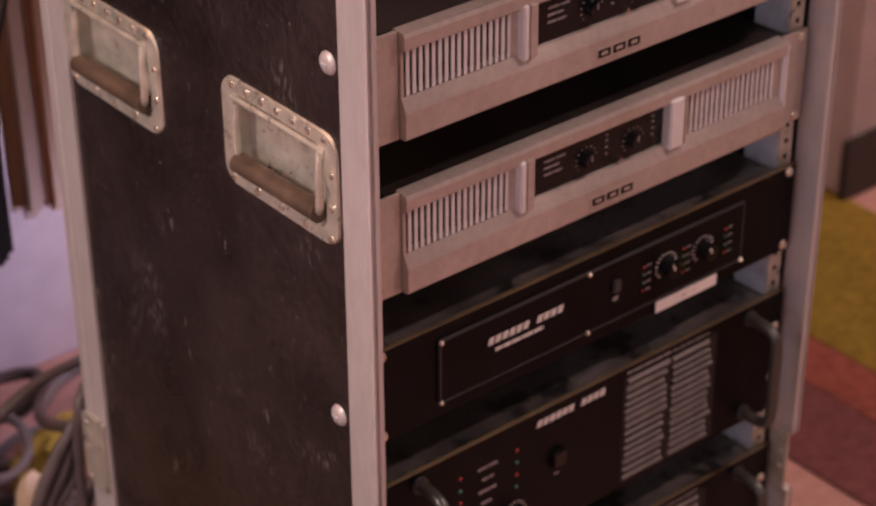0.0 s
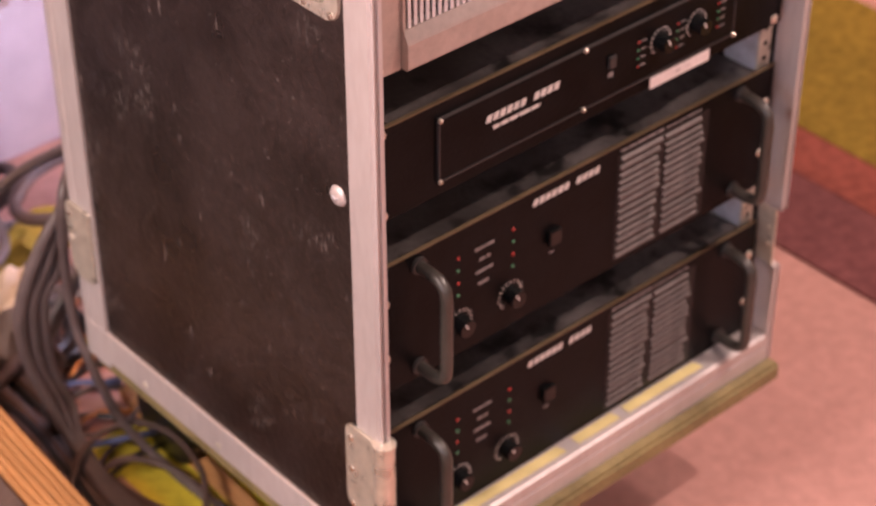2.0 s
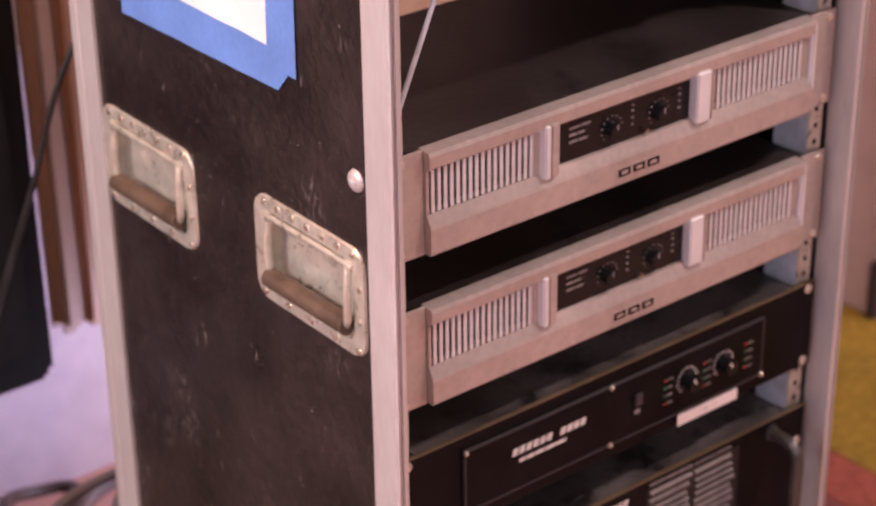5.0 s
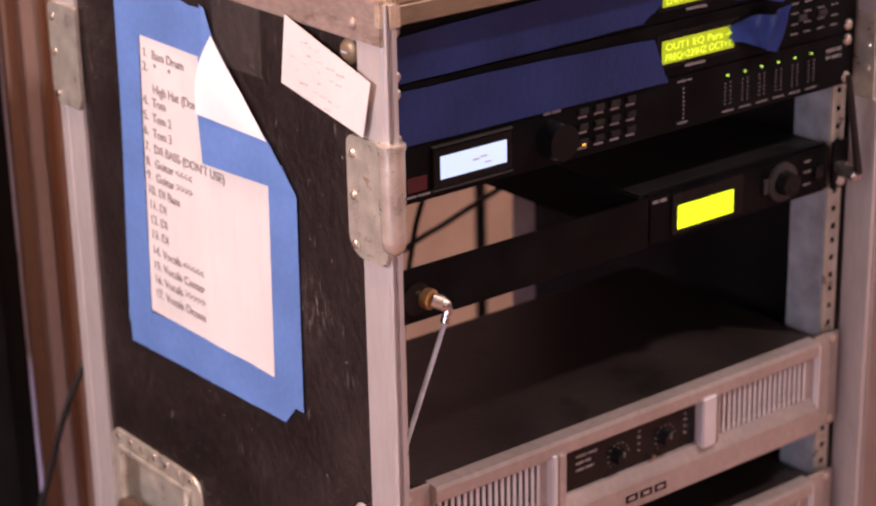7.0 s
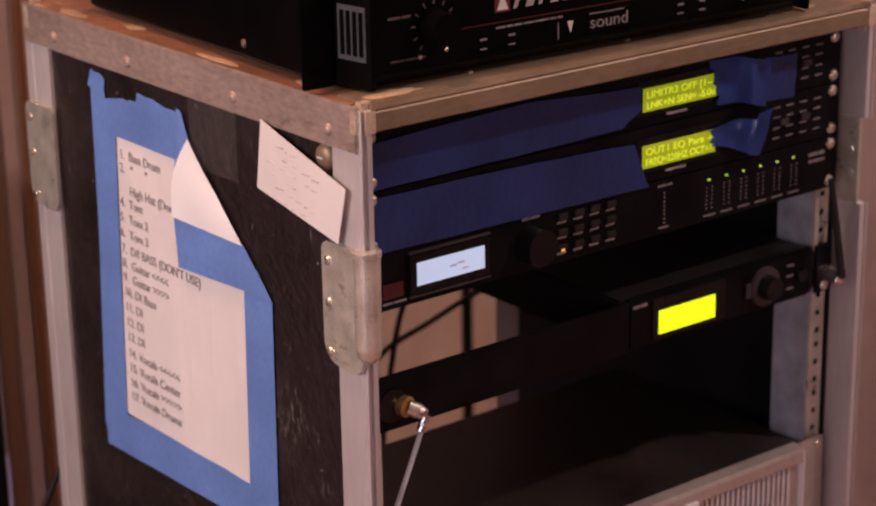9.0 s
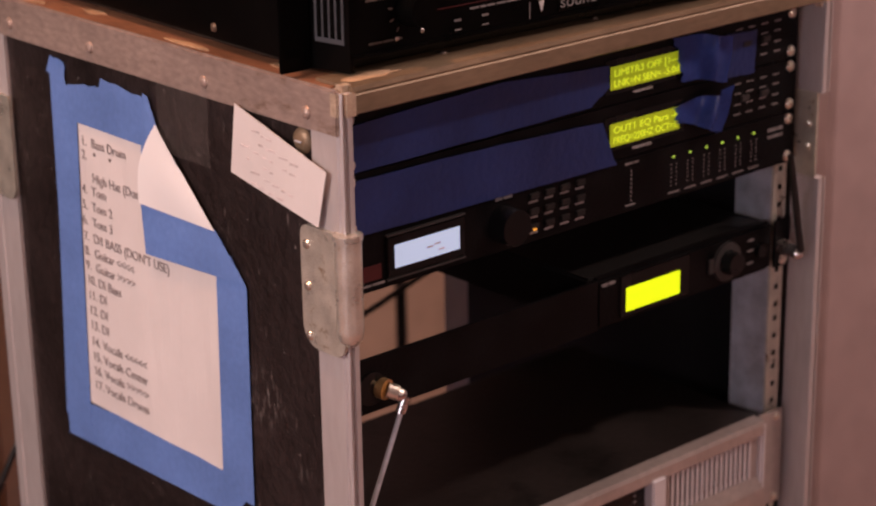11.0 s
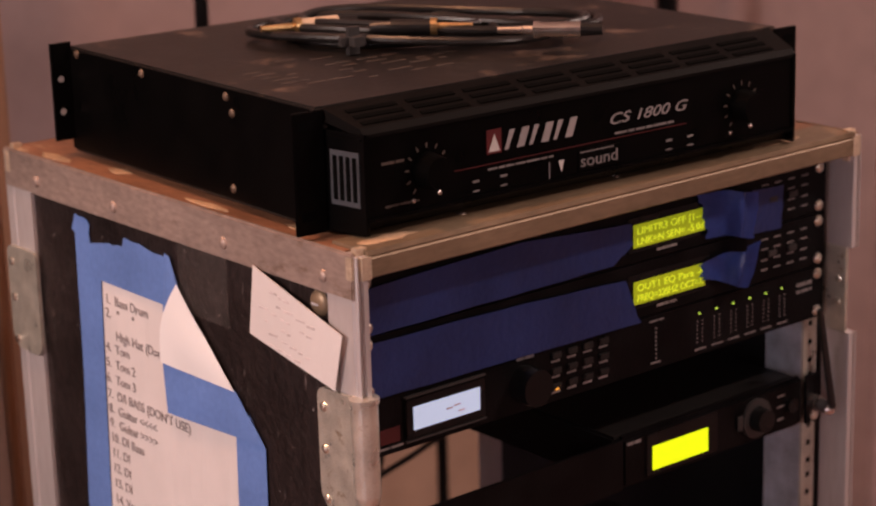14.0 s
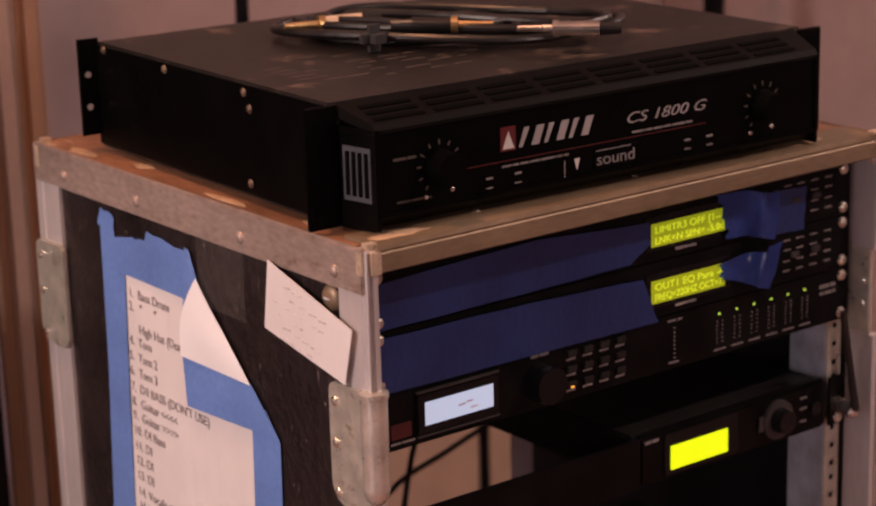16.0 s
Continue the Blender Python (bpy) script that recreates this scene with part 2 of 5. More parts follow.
# Same tape as BLUE_TAPE, wrinkled, with the front's shade put into its colour
BLUE_TAPE_SHADED = mat("shaded_blue_tape", (0.010, 0.024, 0.112), 0.42, 0, 0.3, 14, 0.2, 0.6)
def wrinkled(m, scale, depth):
    """Soft long folds that run across a sheet of paper or tape."""
    nt = m.node_tree
    bsdf = nt.nodes["Principled BSDF"]
    co = nt.nodes.new("ShaderNodeTexCoord")
    mp = nt.nodes.new("ShaderNodeMapping")
    mp.inputs["Scale"].default_value, mp.inputs["Rotation"].default_value = (1, 1.0, 0.22), (-0.35, 0, 0)
    nt.links.new(co.outputs["Object"], mp.inputs[0])
    n = nt.nodes.new("ShaderNodeTexNoise")
    n.inputs["Scale"].default_value, n.inputs["Detail"].default_value = scale, 3
    nt.links.new(mp.outputs[0], n.inputs["Vector"])
    bump = nt.nodes.new("ShaderNodeBump")
    bump.inputs["Strength"].default_value, bump.inputs["Distance"].default_value = 0.8, depth
    nt.links.new(n.outputs["Fac"], bump.inputs["Height"])
    if bsdf.inputs["Normal"].links:
        nt.links.new(bsdf.inputs["Normal"].links[0].from_socket, bump.inputs["Normal"])
    nt.links.new(bump.outputs[0], bsdf.inputs["Normal"])


PAPER_BACK = mat("paper_back", (0.93, 0.90, 0.89), 0.6, 0, 0.03, 12, 0.05, 0.1)
PAPER = mat("white_paper", (0.77, 0.715, 0.695), 0.7, 0, 0.06, 12, 0.05, 0.1)
wrinkled(PAPER, 17, 0.010)
wrinkled(BLUE_TAPE, 30, 0.003)
wrinkled(BLUE_TAPE_SHADED, 22, 0.003)
LABEL_TAPE = mat("label_strip", (0.70, 0.63, 0.62), 0.5, 0, 0.06, 50)
CLEAR_TAPE = clear("clear_tape", (0.60, 0.52, 0.48), 0.22, 0.045)
WOOD_LIP = mat("worn_plywood_lid", (0.25, 0.120, 0.066), 0.55, 0, 0.35, 14, 0.5, 0.4, ((0.52, 0.39, 0.26), 0.59), stretch=(1, 0.35, 1))
PLY = mat("plywood_board", (0.235, 0.185, 0.080), 0.6, 0, 0.35, 14, 0.4, 0.2, ((0.40, 0.29, 0.10), 0.62))
PINE = mat("pine_beam", (0.42, 0.22, 0.085), 0.6, 0, 0.22, 10, 0.3, 0.2, stretch=(9, 0.5, 9))
BEAM_TOP = mat("grey_painted_wood", (0.10, 0.07, 0.06), 0.7, 0, 0.3, 16, 0.4, 0.3)
CABLE = mat("black_cable_rubber", (0.010, 0.009, 0.009), 0.34, 0, 0.25, 40, 0.2, 0.1, spec=0.5)
CABLE_GREY = mat("grey_cable_rubber", (0.085, 0.066, 0.066), 0.45, 0, 0.25, 30, 0.3, 0.2)
CABLE_BROWN = mat("brown_cable_rubber", (0.058, 0.035, 0.028), 0.5, 0, 0.25, 30, 0.3, 0.2)
CARPET = mat("salmon_carpet", (0.42, 0.232, 0.200), 0.9, 0, 0.07, 4, 0.25, 0.5, ((0.33, 0.165, 0.14), 0.70), spec=0.1)
MAROON = mat("maroon_carpet", (0.15, 0.056, 0.056), 0.9, 0, 0.14, 5, 0.5, 0.8, spec=0.1)
RUST = mat("rust_carpet", (0.22, 0.065, 0.048), 0.9, 0, 0.14, 5, 0.5, 0.8, spec=0.1)
OLIVE = mat("olive_carpet", (0.20, 0.135, 0.022), 0.9, 0, 0.14, 5, 0.5, 0.8, spec=0.1)
YELLOW = mat("yellow_carpet", (0.52, 0.44, 0.040), 0.9, 0, 0.2, 9, 0.4, 0.8, ((0.22, 0.20, 0.03), 0.64), spec=0.1)
WALL = mat("mauve_wall_paint", (0.36, 0.27, 0.27), 0.7, 0, 0.08, 1.4, 0.2, 0.3)
WALL_PALE = mat("pale_wall_paint", (0.55, 0.47, 0.50), 0.7, 0, 0.08, 1.4, 0.2, 0.3)
WALL_TAN = mat("tan_wall_paint", (0.46, 0.33, 0.25), 0.7, 0, 0.06, 1.4, 0.2, 0.2)
BASE = mat("dark_vinyl_base", (0.022, 0.018, 0.017), 0.5, 0, 0.2, 8)
CEILING = mat("ceiling_paint", (0.62, 0.57, 0.55), 0.8, 0, 0.06, 2, 0.2, 0.2)
SPEAKER = mat("black_speaker_carpet", (0.010, 0.009, 0.009), 0.9, 0, 0.3, 30, 0.4, 0.8, spec=0.1)
# Brown of the cabinet's lit side, put into the colour of a post
POST = mat("lit_side_brown", (0.33, 0.235, 0.200), 0.8, 0, 0.12, 5, 0.1, 0.2)
# Orange light in the gap put into colour; also used on a carpet offcut
ORANGE_TONE = mat("plain_orange", (0.29, 0.165, 0.105), 0.6, 0, 0.12, 6, 0.1, 0.1)
TABLE_TOP = mat("table_veneer", (0.40, 0.24, 0.15), 0.45, 0, 0.14, 8, 0.3, 0.1)
TABLE_LEG = mat("dark_red_wood", (0.12, 0.035, 0.02), 0.5, 0, 0.2, 10, 0.3, 0.1)
RED = mat("red_banner_cloth", (0.36, 0.015, 0.02), 0.8, 0, 0.15, 5, 0.3, 0.2)
LCD_YELLOW = glow("yellow_display", (0.72, 0.86, 0.0), 1.05)
LCD_GREEN = glow("green_display", (0.33, 0.38, 0.008), 0.62)
LCD_TEXT = glow("bright_display_text", (0.62, 0.70, 0.02), 0.85)
LCD_WHITE = glow("white_display", (0.46, 0.54, 0.70), 0.80)
LED_GREEN = glow("green_led", (0.55, 0.8, 0.08), 1.0)
LED_AMBER = glow("amber_led", (1.0, 0.42, 0.05), 1.2)
LED_RED_OFF = mat("red_led_lens", (0.30, 0.035, 0.03), 0.25, 0, 0.1, 30)
LED_GREEN_OFF = mat("green_led_lens", (0.06, 0.17, 0.09), 0.25, 0, 0.1, 30)
GOLD = mat("brass_connector", (0.62, 0.42, 0.20), 0.3, 0.9, 0.15, 60)
CHROME = mat("chrome_plug", (0.60, 0.54, 0.50), 0.24, 0.95, 0.12, 60)
IVORY = mat("ivory_plug", (0.55, 0.42, 0.30), 0.4, 0, 0.1, 60)

# ---- builders ----


def box(bm, x0, x1, y0, y1, z0, z1, bevel=0.0):
    made = bmesh.ops.create_cube(bm, size=1)["verts"]
    for v in made:
        v.co = Vector((x0 + (v.co.x + 0.5) * (x1 - x0), y0 + (v.co.y + 0.5) * (y1 - y0), z0 + (v.co.z + 0.5) * (z1 - z0)))
    if bevel:
        edges = list({e for v in made for e in v.link_edges})
        bmesh.ops.bevel(bm, geom=edges, offset=bevel, segments=2, affect="EDGES")
    return bm


def boxed(*args, **kw):
    return box(bmesh.new(), *args, **kw)


def rod(bm, a, b, r, seg=16, r2=None):
    """A capped round bar from a to b."""
    a, b = Vector(a), Vector(b)
    m = Matrix.Translation((a + b) / 2) @ (b - a).to_track_quat("Z", "Y").to_matrix().to_4x4()
    bmesh.ops.create_cone(bm, cap_ends=True, segments=seg, radius1=r, radius2=r if r2 is None else r2, depth=(b - a).length, matrix=m)
    return bm


def dome(bm, centre, axis, r, height, seg=14):
    """A round rivet or screw head."""
    c, ax = Vector(centre), Vector(axis).normalized()
    rot = ax.to_track_quat("Z", "Y").to_matrix().to_4x4()
    rings = []
    for k in range(4):
        a = k / 3 * math.pi / 2
        rings.append([bm.verts.new(Matrix.Translation(c) @ rot @ Vector((r * math.cos(a) * math.cos(u), r * math.cos(a) * math.sin(u), height * math.sin(a)))) for u in [2 * math.pi * i / seg for i in range(seg)]] if k < 3 else [bm.verts.new(Matrix.Translation(c) @ rot @ Vector((0, 0, height)))])
    for k in range(2):
        for i in range(seg):
            bm.faces.new((rings[k][i], rings[k][(i + 1) % seg], rings[k + 1][(i + 1) % seg], rings[k + 1][i]))
    for i in range(seg):
        bm.faces.new((rings[2][i], rings[2][(i + 1) % seg], rings[3][0]))
    bm.faces.new(list(reversed(rings[0])))
    return bm


def smooth_path(pts, steps=8):
    """A Catmull-Rom line through the points."""
    p = [Vector(q) for q in pts]
    p = [p[0] * 2 - p[1], *p, p[-1] * 2 - p[-2]]
    out = []
    for i in range(1, len(p) - 2):
        for s in range(steps):
            t = s / steps
            a, b, c, d = p[i - 1], p[i], p[i + 1], p[i + 2]
            out.append(0.5 * (2 * b + (c - a) * t + (2 * a - 5 * b + 4 * c - d) * t * t + (3 * b - 3 * c + d - a) * t ** 3))
    return out + [p[-2]]


def tube(bm, pts, r, seg=10, steps=8):
    """A round hose along a smooth line."""
    line = smooth_path(pts, steps) if steps else [Vector(q) for q in pts]
    rings, side = [], None
    for i, c in enumerate(line):
        d = (line[min(i + 1, len(line) - 1)] - line[max(i - 1, 0)]).normalized()
        if side is None:
            side = d.orthogonal().normalized()
        side = (side - d * side.dot(d)).normalized()
        up = d.cross(side)
        rings.append([bm.verts.new(c + r * (math.cos(u) * side + math.sin(u) * up)) for u in [2 * math.pi * k / seg for k in range(seg)]])
    for a, b in zip(rings, rings[1:]):
        for k in range(seg):
            bm.faces.new((a[k], a[(k + 1) % seg], b[(k + 1) % seg], b[k]))
    bm.faces.new(list(reversed(rings[0])))
    bm.faces.new(rings[-1])
    return bm


def prism(bm, outline, axis, a, b):
    """Extrudes an outline of 2D points from a to b along x, y or z."""
    def at(p, w):
        return {"x": (w, p[0], p[1]), "y": (p[0], w, p[1]), "z": (p[0], p[1], w)}[axis]
    lo = [bm.verts.new(at(p, a)) for p in outline]
    hi = [bm.verts.new(at(p, b)) for p in outline]
    n = len(outline)
    for i in range(n):
        bm.faces.new((lo[i], lo[(i + 1) % n], hi[(i + 1) % n], hi[i]))
    bm.faces.new(lo)
    bm.faces.new(list(reversed(hi)))
    bmesh.ops.recalc_face_normals(bm, faces=bm.faces[:])
    return bm


def finish(name, bm, material, parent, label=""):
    me = bpy.data.meshes.new(name)
    bmesh.ops.recalc_face_normals(bm, faces=bm.faces[:])
    bm.to_mesh(me)
    bm.free()
    me.materials.append(material)
    if len(me.polygons) > 60:
        me.polygons.foreach_set("use_smooth", [True] * len(me.polygons))
        me.set_sharp_from_angle(angle=radians(35))
    ob = new(name, me)
    if parent:
        ob.parent = parent
    if label:
        tagged(ob, label)
    return ob


def part(name, bm, material, parent, label=""):
    return finish(name, bm, material, parent, label)


def again(ob, parent, x=0.0, y=0.0, z=0.0):
    """A further piece on the same mesh, moved."""
    o = bpy.data.objects.new(ob.name.split(".")[0], ob.data)
    scene.collection.objects.link(o)
    o.parent, o.location = parent, (ob.location.x + x, ob.location.y + y, ob.location.z + z)
    return o


def thing(name, label, category, group="", kind="", at=(0, 0, 0)):
    ob = new(name)
    ob.empty_display_size = 0.05
    ob.location = at
    return tagged(ob, label, category, group, kind)


def solid(name, bm, material, label, category, group="", kind=""):
    return tagged(finish(name, bm, material, None), label, category, group, kind)


def lettering(name, words, size, place, material, parent, facing="front", width=None, shear=0.0, label="", turn=0.0, depth=0.0002):
    """Raised print: 'front' reads from -y, 'side' from -x."""
    cu = bpy.data.curves.new(name, "FONT")
    cu.body, cu.size, cu.shear, cu.extrude = words, size, shear, depth
    tmp = bpy.data.objects.new(name, cu)
    scene.collection.objects.link(tmp)
    bpy.context.view_layer.update()
    me = bpy.data.meshes.new_from_object(tmp.evaluated_get(bpy.context.evaluated_depsgraph_get()))
    bpy.data.objects.remove(tmp)
    if width and me.vertices:
        wide = max(v.co.x for v in me.vertices)
        for v in me.vertices:
            v.co.x *= width / wide
    me.materials.append(material)
    ob = new(name, me)
    ob.parent = parent
    ob.matrix_basis = Matrix.Translation(place) @ (pose(0, 0, 0, 90, 0, 0) if facing == "front" else pose(0, 0, 0, 90, 0, -90)) @ pose(0, 0, 0, 0, 0, turn)
    if label:
        tagged(ob, label)
    return ob


U = 0.04445
Z0 = 0.20
PLATE = 0.0881


def unit(n):
    return Z0 + n * U

# ---- the room ----
floor = tagged(finish("floor", boxed(-3.0, 3.2, -3.2, 1.25, -0.05, 0.0), CARPET, None), "salmon pink short-pile carpet floor", "floor", kind="structure")
tagged(finish("carpet_tile", boxed(0.83, 0.965, -0.9, 0.62, 0.0, 0.004), MAROON, None), "dark maroon carpet strip laid in the floor", "carpet", "carpet strips", "structure")
tagged(finish("carpet_tile", boxed(0.967, 1.05, -0.9, 0.62, 0.0, 0.004), RUST, None), "rust red carpet strip laid in the floor", "carpet", "carpet strips", "structure")
tagged(finish("carpet_tile", boxed(1.052, 1.37, -0.9, 1.15, 0.0, 0.004), OLIVE, None), "olive yellow carpet strip along the wall", "carpet", "carpet strips", "structure")
tagged(finish("carpet_tile", boxed(-0.09, 0.24, 0.14, 0.485, 0.0, 0.004, bevel=0.001), YELLOW, None), "bright yellow carpet piece under the tangled cables", "carpet", "carpet strips", "structure")
tagged(finish("wall_passage", boxed(1.55, 3.2, 1.15, 1.25, 0.0, 2.7), WALL_PALE, None), "pale pink wall of the passage", "wall", kind="structure")
tagged(finish("wall_north", boxed(-3.0, 1.55, 1.15, 1.25, 0.0, 2.7), WALL, None), "mauve painted wall behind the rack", "wall", kind="structure")
tagged(finish("wall_panel", boxed(0.62, 1.36, 1.12, 1.146, 0.12, 1.02, bevel=0.003), WALL_TAN, None), "tan board fixed to the wall behind the rack", "wall panel", kind="structure")
tagged(finish("wall_east", boxed(1.37, 1.55, 0.64, 1.15, 0.0, 2.7, bevel=0.006), WALL, None), "mauve painted wall end beside an open passage", "wall", kind="structure")
tagged(finish("baseboard", boxed(1.357, 1.553, 0.627, 0.64, 0.0, 0.10, bevel=0.003), BASE, None), "dark vinyl baseboard along the wall", "baseboard", kind="structure")
tagged(finish("wall_far", boxed(3.1, 3.2, -3.2, 1.15, 0.0, 2.7), WALL_PALE, None), "pale pink wall of the next room", "wall", kind="structure")
tagged(finish("wall_west", boxed(-3.1, -3.0, -3.2, 1.25, 0.0, 2.7), WALL, None), "mauve painted wall", "wall", kind="structure")
tagged(finish("wall_south", boxed(-3.0, 3.2, -3.3, -3.2, 0.0, 2.7), WALL, None), "mauve painted wall", "wall", kind="structure")
tagged(finish("ceiling", boxed(-3.1, 3.2, -3.3, 2.6, 2.7, 2.78), CEILING, None), "off-white painted ceiling", "ceiling", kind="structure")


def bench():
    t = thing("wooden_table", "low table with a tan veneer top and dark red legs", "table", at=(1.89, 0.27, 0))
    part("tabletop", boxed(0, 0.7, 0, 0.6, 0.345, 0.372, bevel=0.006), TABLE_TOP, t)
    part("apron", boxed(0.03, 0.67, 0.03, 0.57, 0.285, 0.3445), TABLE_LEG, t)
    for x in (0.03, 0.62):
        for y in (0.03, 0.52):
            part("leg", boxed(x, x + 0.05, y, y + 0.05, 0, 0.285, bevel=0.004), TABLE_LEG, t)


def banner():
    t = thing("wall_banner", "plain red cloth banner hung on the passage wall", "banner", at=(2.415, 1.135, 0.46))
    part("cloth", boxed(0, 0.5, -0.004, 0.004, 0, 0.9, bevel=0.002), RED, t)
    part("rail", rod(bmesh.new(), (-0.02, 0, 0.91), (0.52, 0, 0.91), 0.012), TABLE_LEG, t)


def loudspeaker():
    """A tall black carpeted cabinet on a dark stand."""
    t = thing("loudspeaker", "tall black carpeted loudspeaker cabinet on a low stand", "loudspeaker", at=(-0.50, 0.70, 0))
    part("cabinet", boxed(0, 0.56, 0, 0.40, 0.37, 1.75, bevel=0.012), SPEAKER, t)
    part("grille", boxed(0.03, 0.53, -0.012, 0.002, 0.42, 1.70, bevel=0.004), SPEAKER, t)
    part("pole", rod(bmesh.new(), (0.20, 0.2, 0.02), (0.20, 0.2, 0.372), 0.02), BLACK_PAINT, t)
    part("base_plate", boxed(0.02, 0.40, 0.03, 0.37, 0, 0.02, bevel=0.004), BLACK_PAINT, t)


# Added post: brown for the cabinet's lit side, orange for light in the gap
def brown_post():
    t = thing("added_post", "brown post added for the lit side of the cabinet, with orange strip", "post", at=(0.077, 0.72, 0.40))
    bm = boxed(0, 0.042, 0, 0.034, 0, 1.9, bevel=0.014)
    part("cloth", bm, POST, t)
    part("orange_strip", boxed(0.041, 0.066, 0.006, 0.034, 0, 1.9, bevel=0.006), ORANGE_TONE, t, "orange strip, light in the gap put into its colour")
    part("hook", boxed(0.0, 0.058, 0.031, 0.4, 1.86, 1.9), BLACK_PAINT, t)


bench()
banner()
loudspeaker()
brown_post()
# Slab added before the wall to carry its lavender-lit foot
pale = thing("lavender_slab", "pale lavender slab added for the lit foot of the wall", "board", at=(-0.35, 1.02, 0.0))
part("sheet", boxed(0, 0.85, 0.0, 0.018, 0.0, 0.62, bevel=0.002), WALL_FOOT, pale)

# ---- the flight case ----
L, R, F, B, BOT, TOP = -0.0155, 0.4981, -0.026, 0.4445, 0.165, 1.289
case = thing("rack_flight_case", "black laminate flight case rack with aluminium edges", "rack case", at=(0, 0, 0))
def pierced(x0, x1, ys, zs, holes):
    """A slab cut by the lines ys and zs, with the cells in holes left open."""
    bm = bmesh.new()
    pts = {}

    def v(x, i, j):
        if (x, i, j) not in pts:
            pts[x, i, j] = bm.verts.new((x, ys[i], zs[j]))
        return pts[x, i, j]

    cells = {(i, j) for i in range(len(ys) - 1) for j in range(len(zs) - 1)} - set(holes)
    for i, j in cells:
        for x in (x0, x1):
            bm.faces.new((v(x, i, j), v(x, i + 1, j), v(x, i + 1, j + 1), v(x, i, j + 1)))
        for (di, dj), (a, c) in {(-1, 0): ((i, j), (i, j + 1)), (1, 0): ((i + 1, j), (i + 1, j + 1)), (0, -1): ((i, j), (i + 1, j)), (0, 1): ((i, j + 1), (i + 1, j + 1))}.items():
            if (i + di, j + dj) not in cells:
                bm.faces.new((v(x0, *a), v(x0, *c), v(x1, *c), v(x1, *a)))
    return bm


bm = pierced(-0.0125, -0.0055, (0.0035, 0.030, 0.148, 0.272, 0.390, 0.44), (0.175, 0.745, 0.816, 1.28), ((1, 1), (3, 1)))
part("side_panel", bm, LAMINATE, case, "scuffed black-brown laminate side")
part("side_panel", boxed(0.4881, 0.4951, 0.0035, 0.405, 0.175, 1.28), LAMINATE, case, "scuffed black-brown laminate side")
part("top_panel", boxed(-0.0122, 0.4948, -0.008, 0.445, 1.2795, 1.2880), WOOD_LIP, case, "worn bare plywood top")
part("bottom_panel", boxed(-0.005, 0.4876, -0.012, 0.44, 0.172, 0.181), LAMINATE, case)


def edge_profile(s):
    """Outline of the upright edging in plan; s mirrors it for the other side."""
    pts = [(0.0, 0.033), (0.0, 0.006), (0.0012, 0.0045), (0.0012, 0.0025), (0.0, 0.001), (0.0006, 0.0), (0.0012, 0.0), (0.0016, 0.0028), (0.0050, 0.0028), (0.0054, 0.0), (0.0092, 0.0), (0.0095, 0.001), (0.0095, 0.029), (0.0030, 0.029), (0.0030, 0.033)]
    return [((L + x) if s > 0 else (R - x), F + y) for x, y in pts]


for s in (1, -1):
    # the far upright is cut away at its two latches
    for z0, z1 in ((BOT, TOP - 0.002),) if s > 0 else ((BOT, 0.284), (0.352, 1.121), (1.194, TOP - 0.002)):
        part("front_edge", prism(bmesh.new(), edge_profile(s), "z", z0, z1), ALU, case, "grooved aluminium edge strip")
    x0, x1 = (L, L + 0.003) if s > 0 else (R - 0.003, R)
    bm = bmesh.new()
    prism(bm, [(x0, 0.405), (x1, 0.405), (x1, B), (x0, B), (x0, 0.434), (x0 + s * 0.0008, 0.433), (x0 + s * 0.0008, 0.4315), (x0, 0.4305)] if s > 0 else [(x0, 0.405), (x1, 0.405), (x1, B), (x0, B)], "z", BOT, TOP - 0.002)
    part("rear_edge", bm, ALU, case)
    part("lid_side_edge", box(bmesh.new(), L - 0.001 if s > 0 else R - 0.003, L + 0.003 if s > 0 else R + 0.001, F + 0.004, B, 1.2565, TOP, bevel=0.0012), ALU_WORN, case, "scuffed dull aluminium edge strip")
    part("bottom_side_edge", box(bmesh.new(), L - 0.0005 if s > 0 else R - 0.003, L + 0.003 if s > 0 else R + 0.0005, F + 0.01, B, 0.173, 0.2125, bevel=0.0012), ALU, case)
bm = bmesh.new()
prism(bm, [(F, 1.2715), (F - 0.001, 1.2725), (F - 0.001, 1.2845), (F, 1.2855), (F, 1.2865), (F - 0.001, 1.2872), (F, 1.2905), (0.012, 1.2905), (0.012, 1.2870), (-0.012, 1.2865), (-0.012, 1.2715)], "x", L + 0.0096, R - 0.0096)
part("lid_front_edge", bm, BRASSY, case, "worn brass-toned front edge strip")
bm = bmesh.new()
prism(bm, [(F, BOT), (F, 0.183), (F + 0.0015, 0.1845), (F, 0.186), (F, 0.197), (F + 0.003, 0.199), (-0.001, 0.199), (-0.001, BOT)], "x", L + 0.0096, R - 0.0096)
part("bottom_front_edge", bm, ALU, case)
part("lid_corner", box(bmesh.new(), L - 0.0012, L + 0.017, F - 0.0012, F + 0.015, 1.266, 1.2916, bevel=0.005), CORNER, case, "rounded worn corner cap")
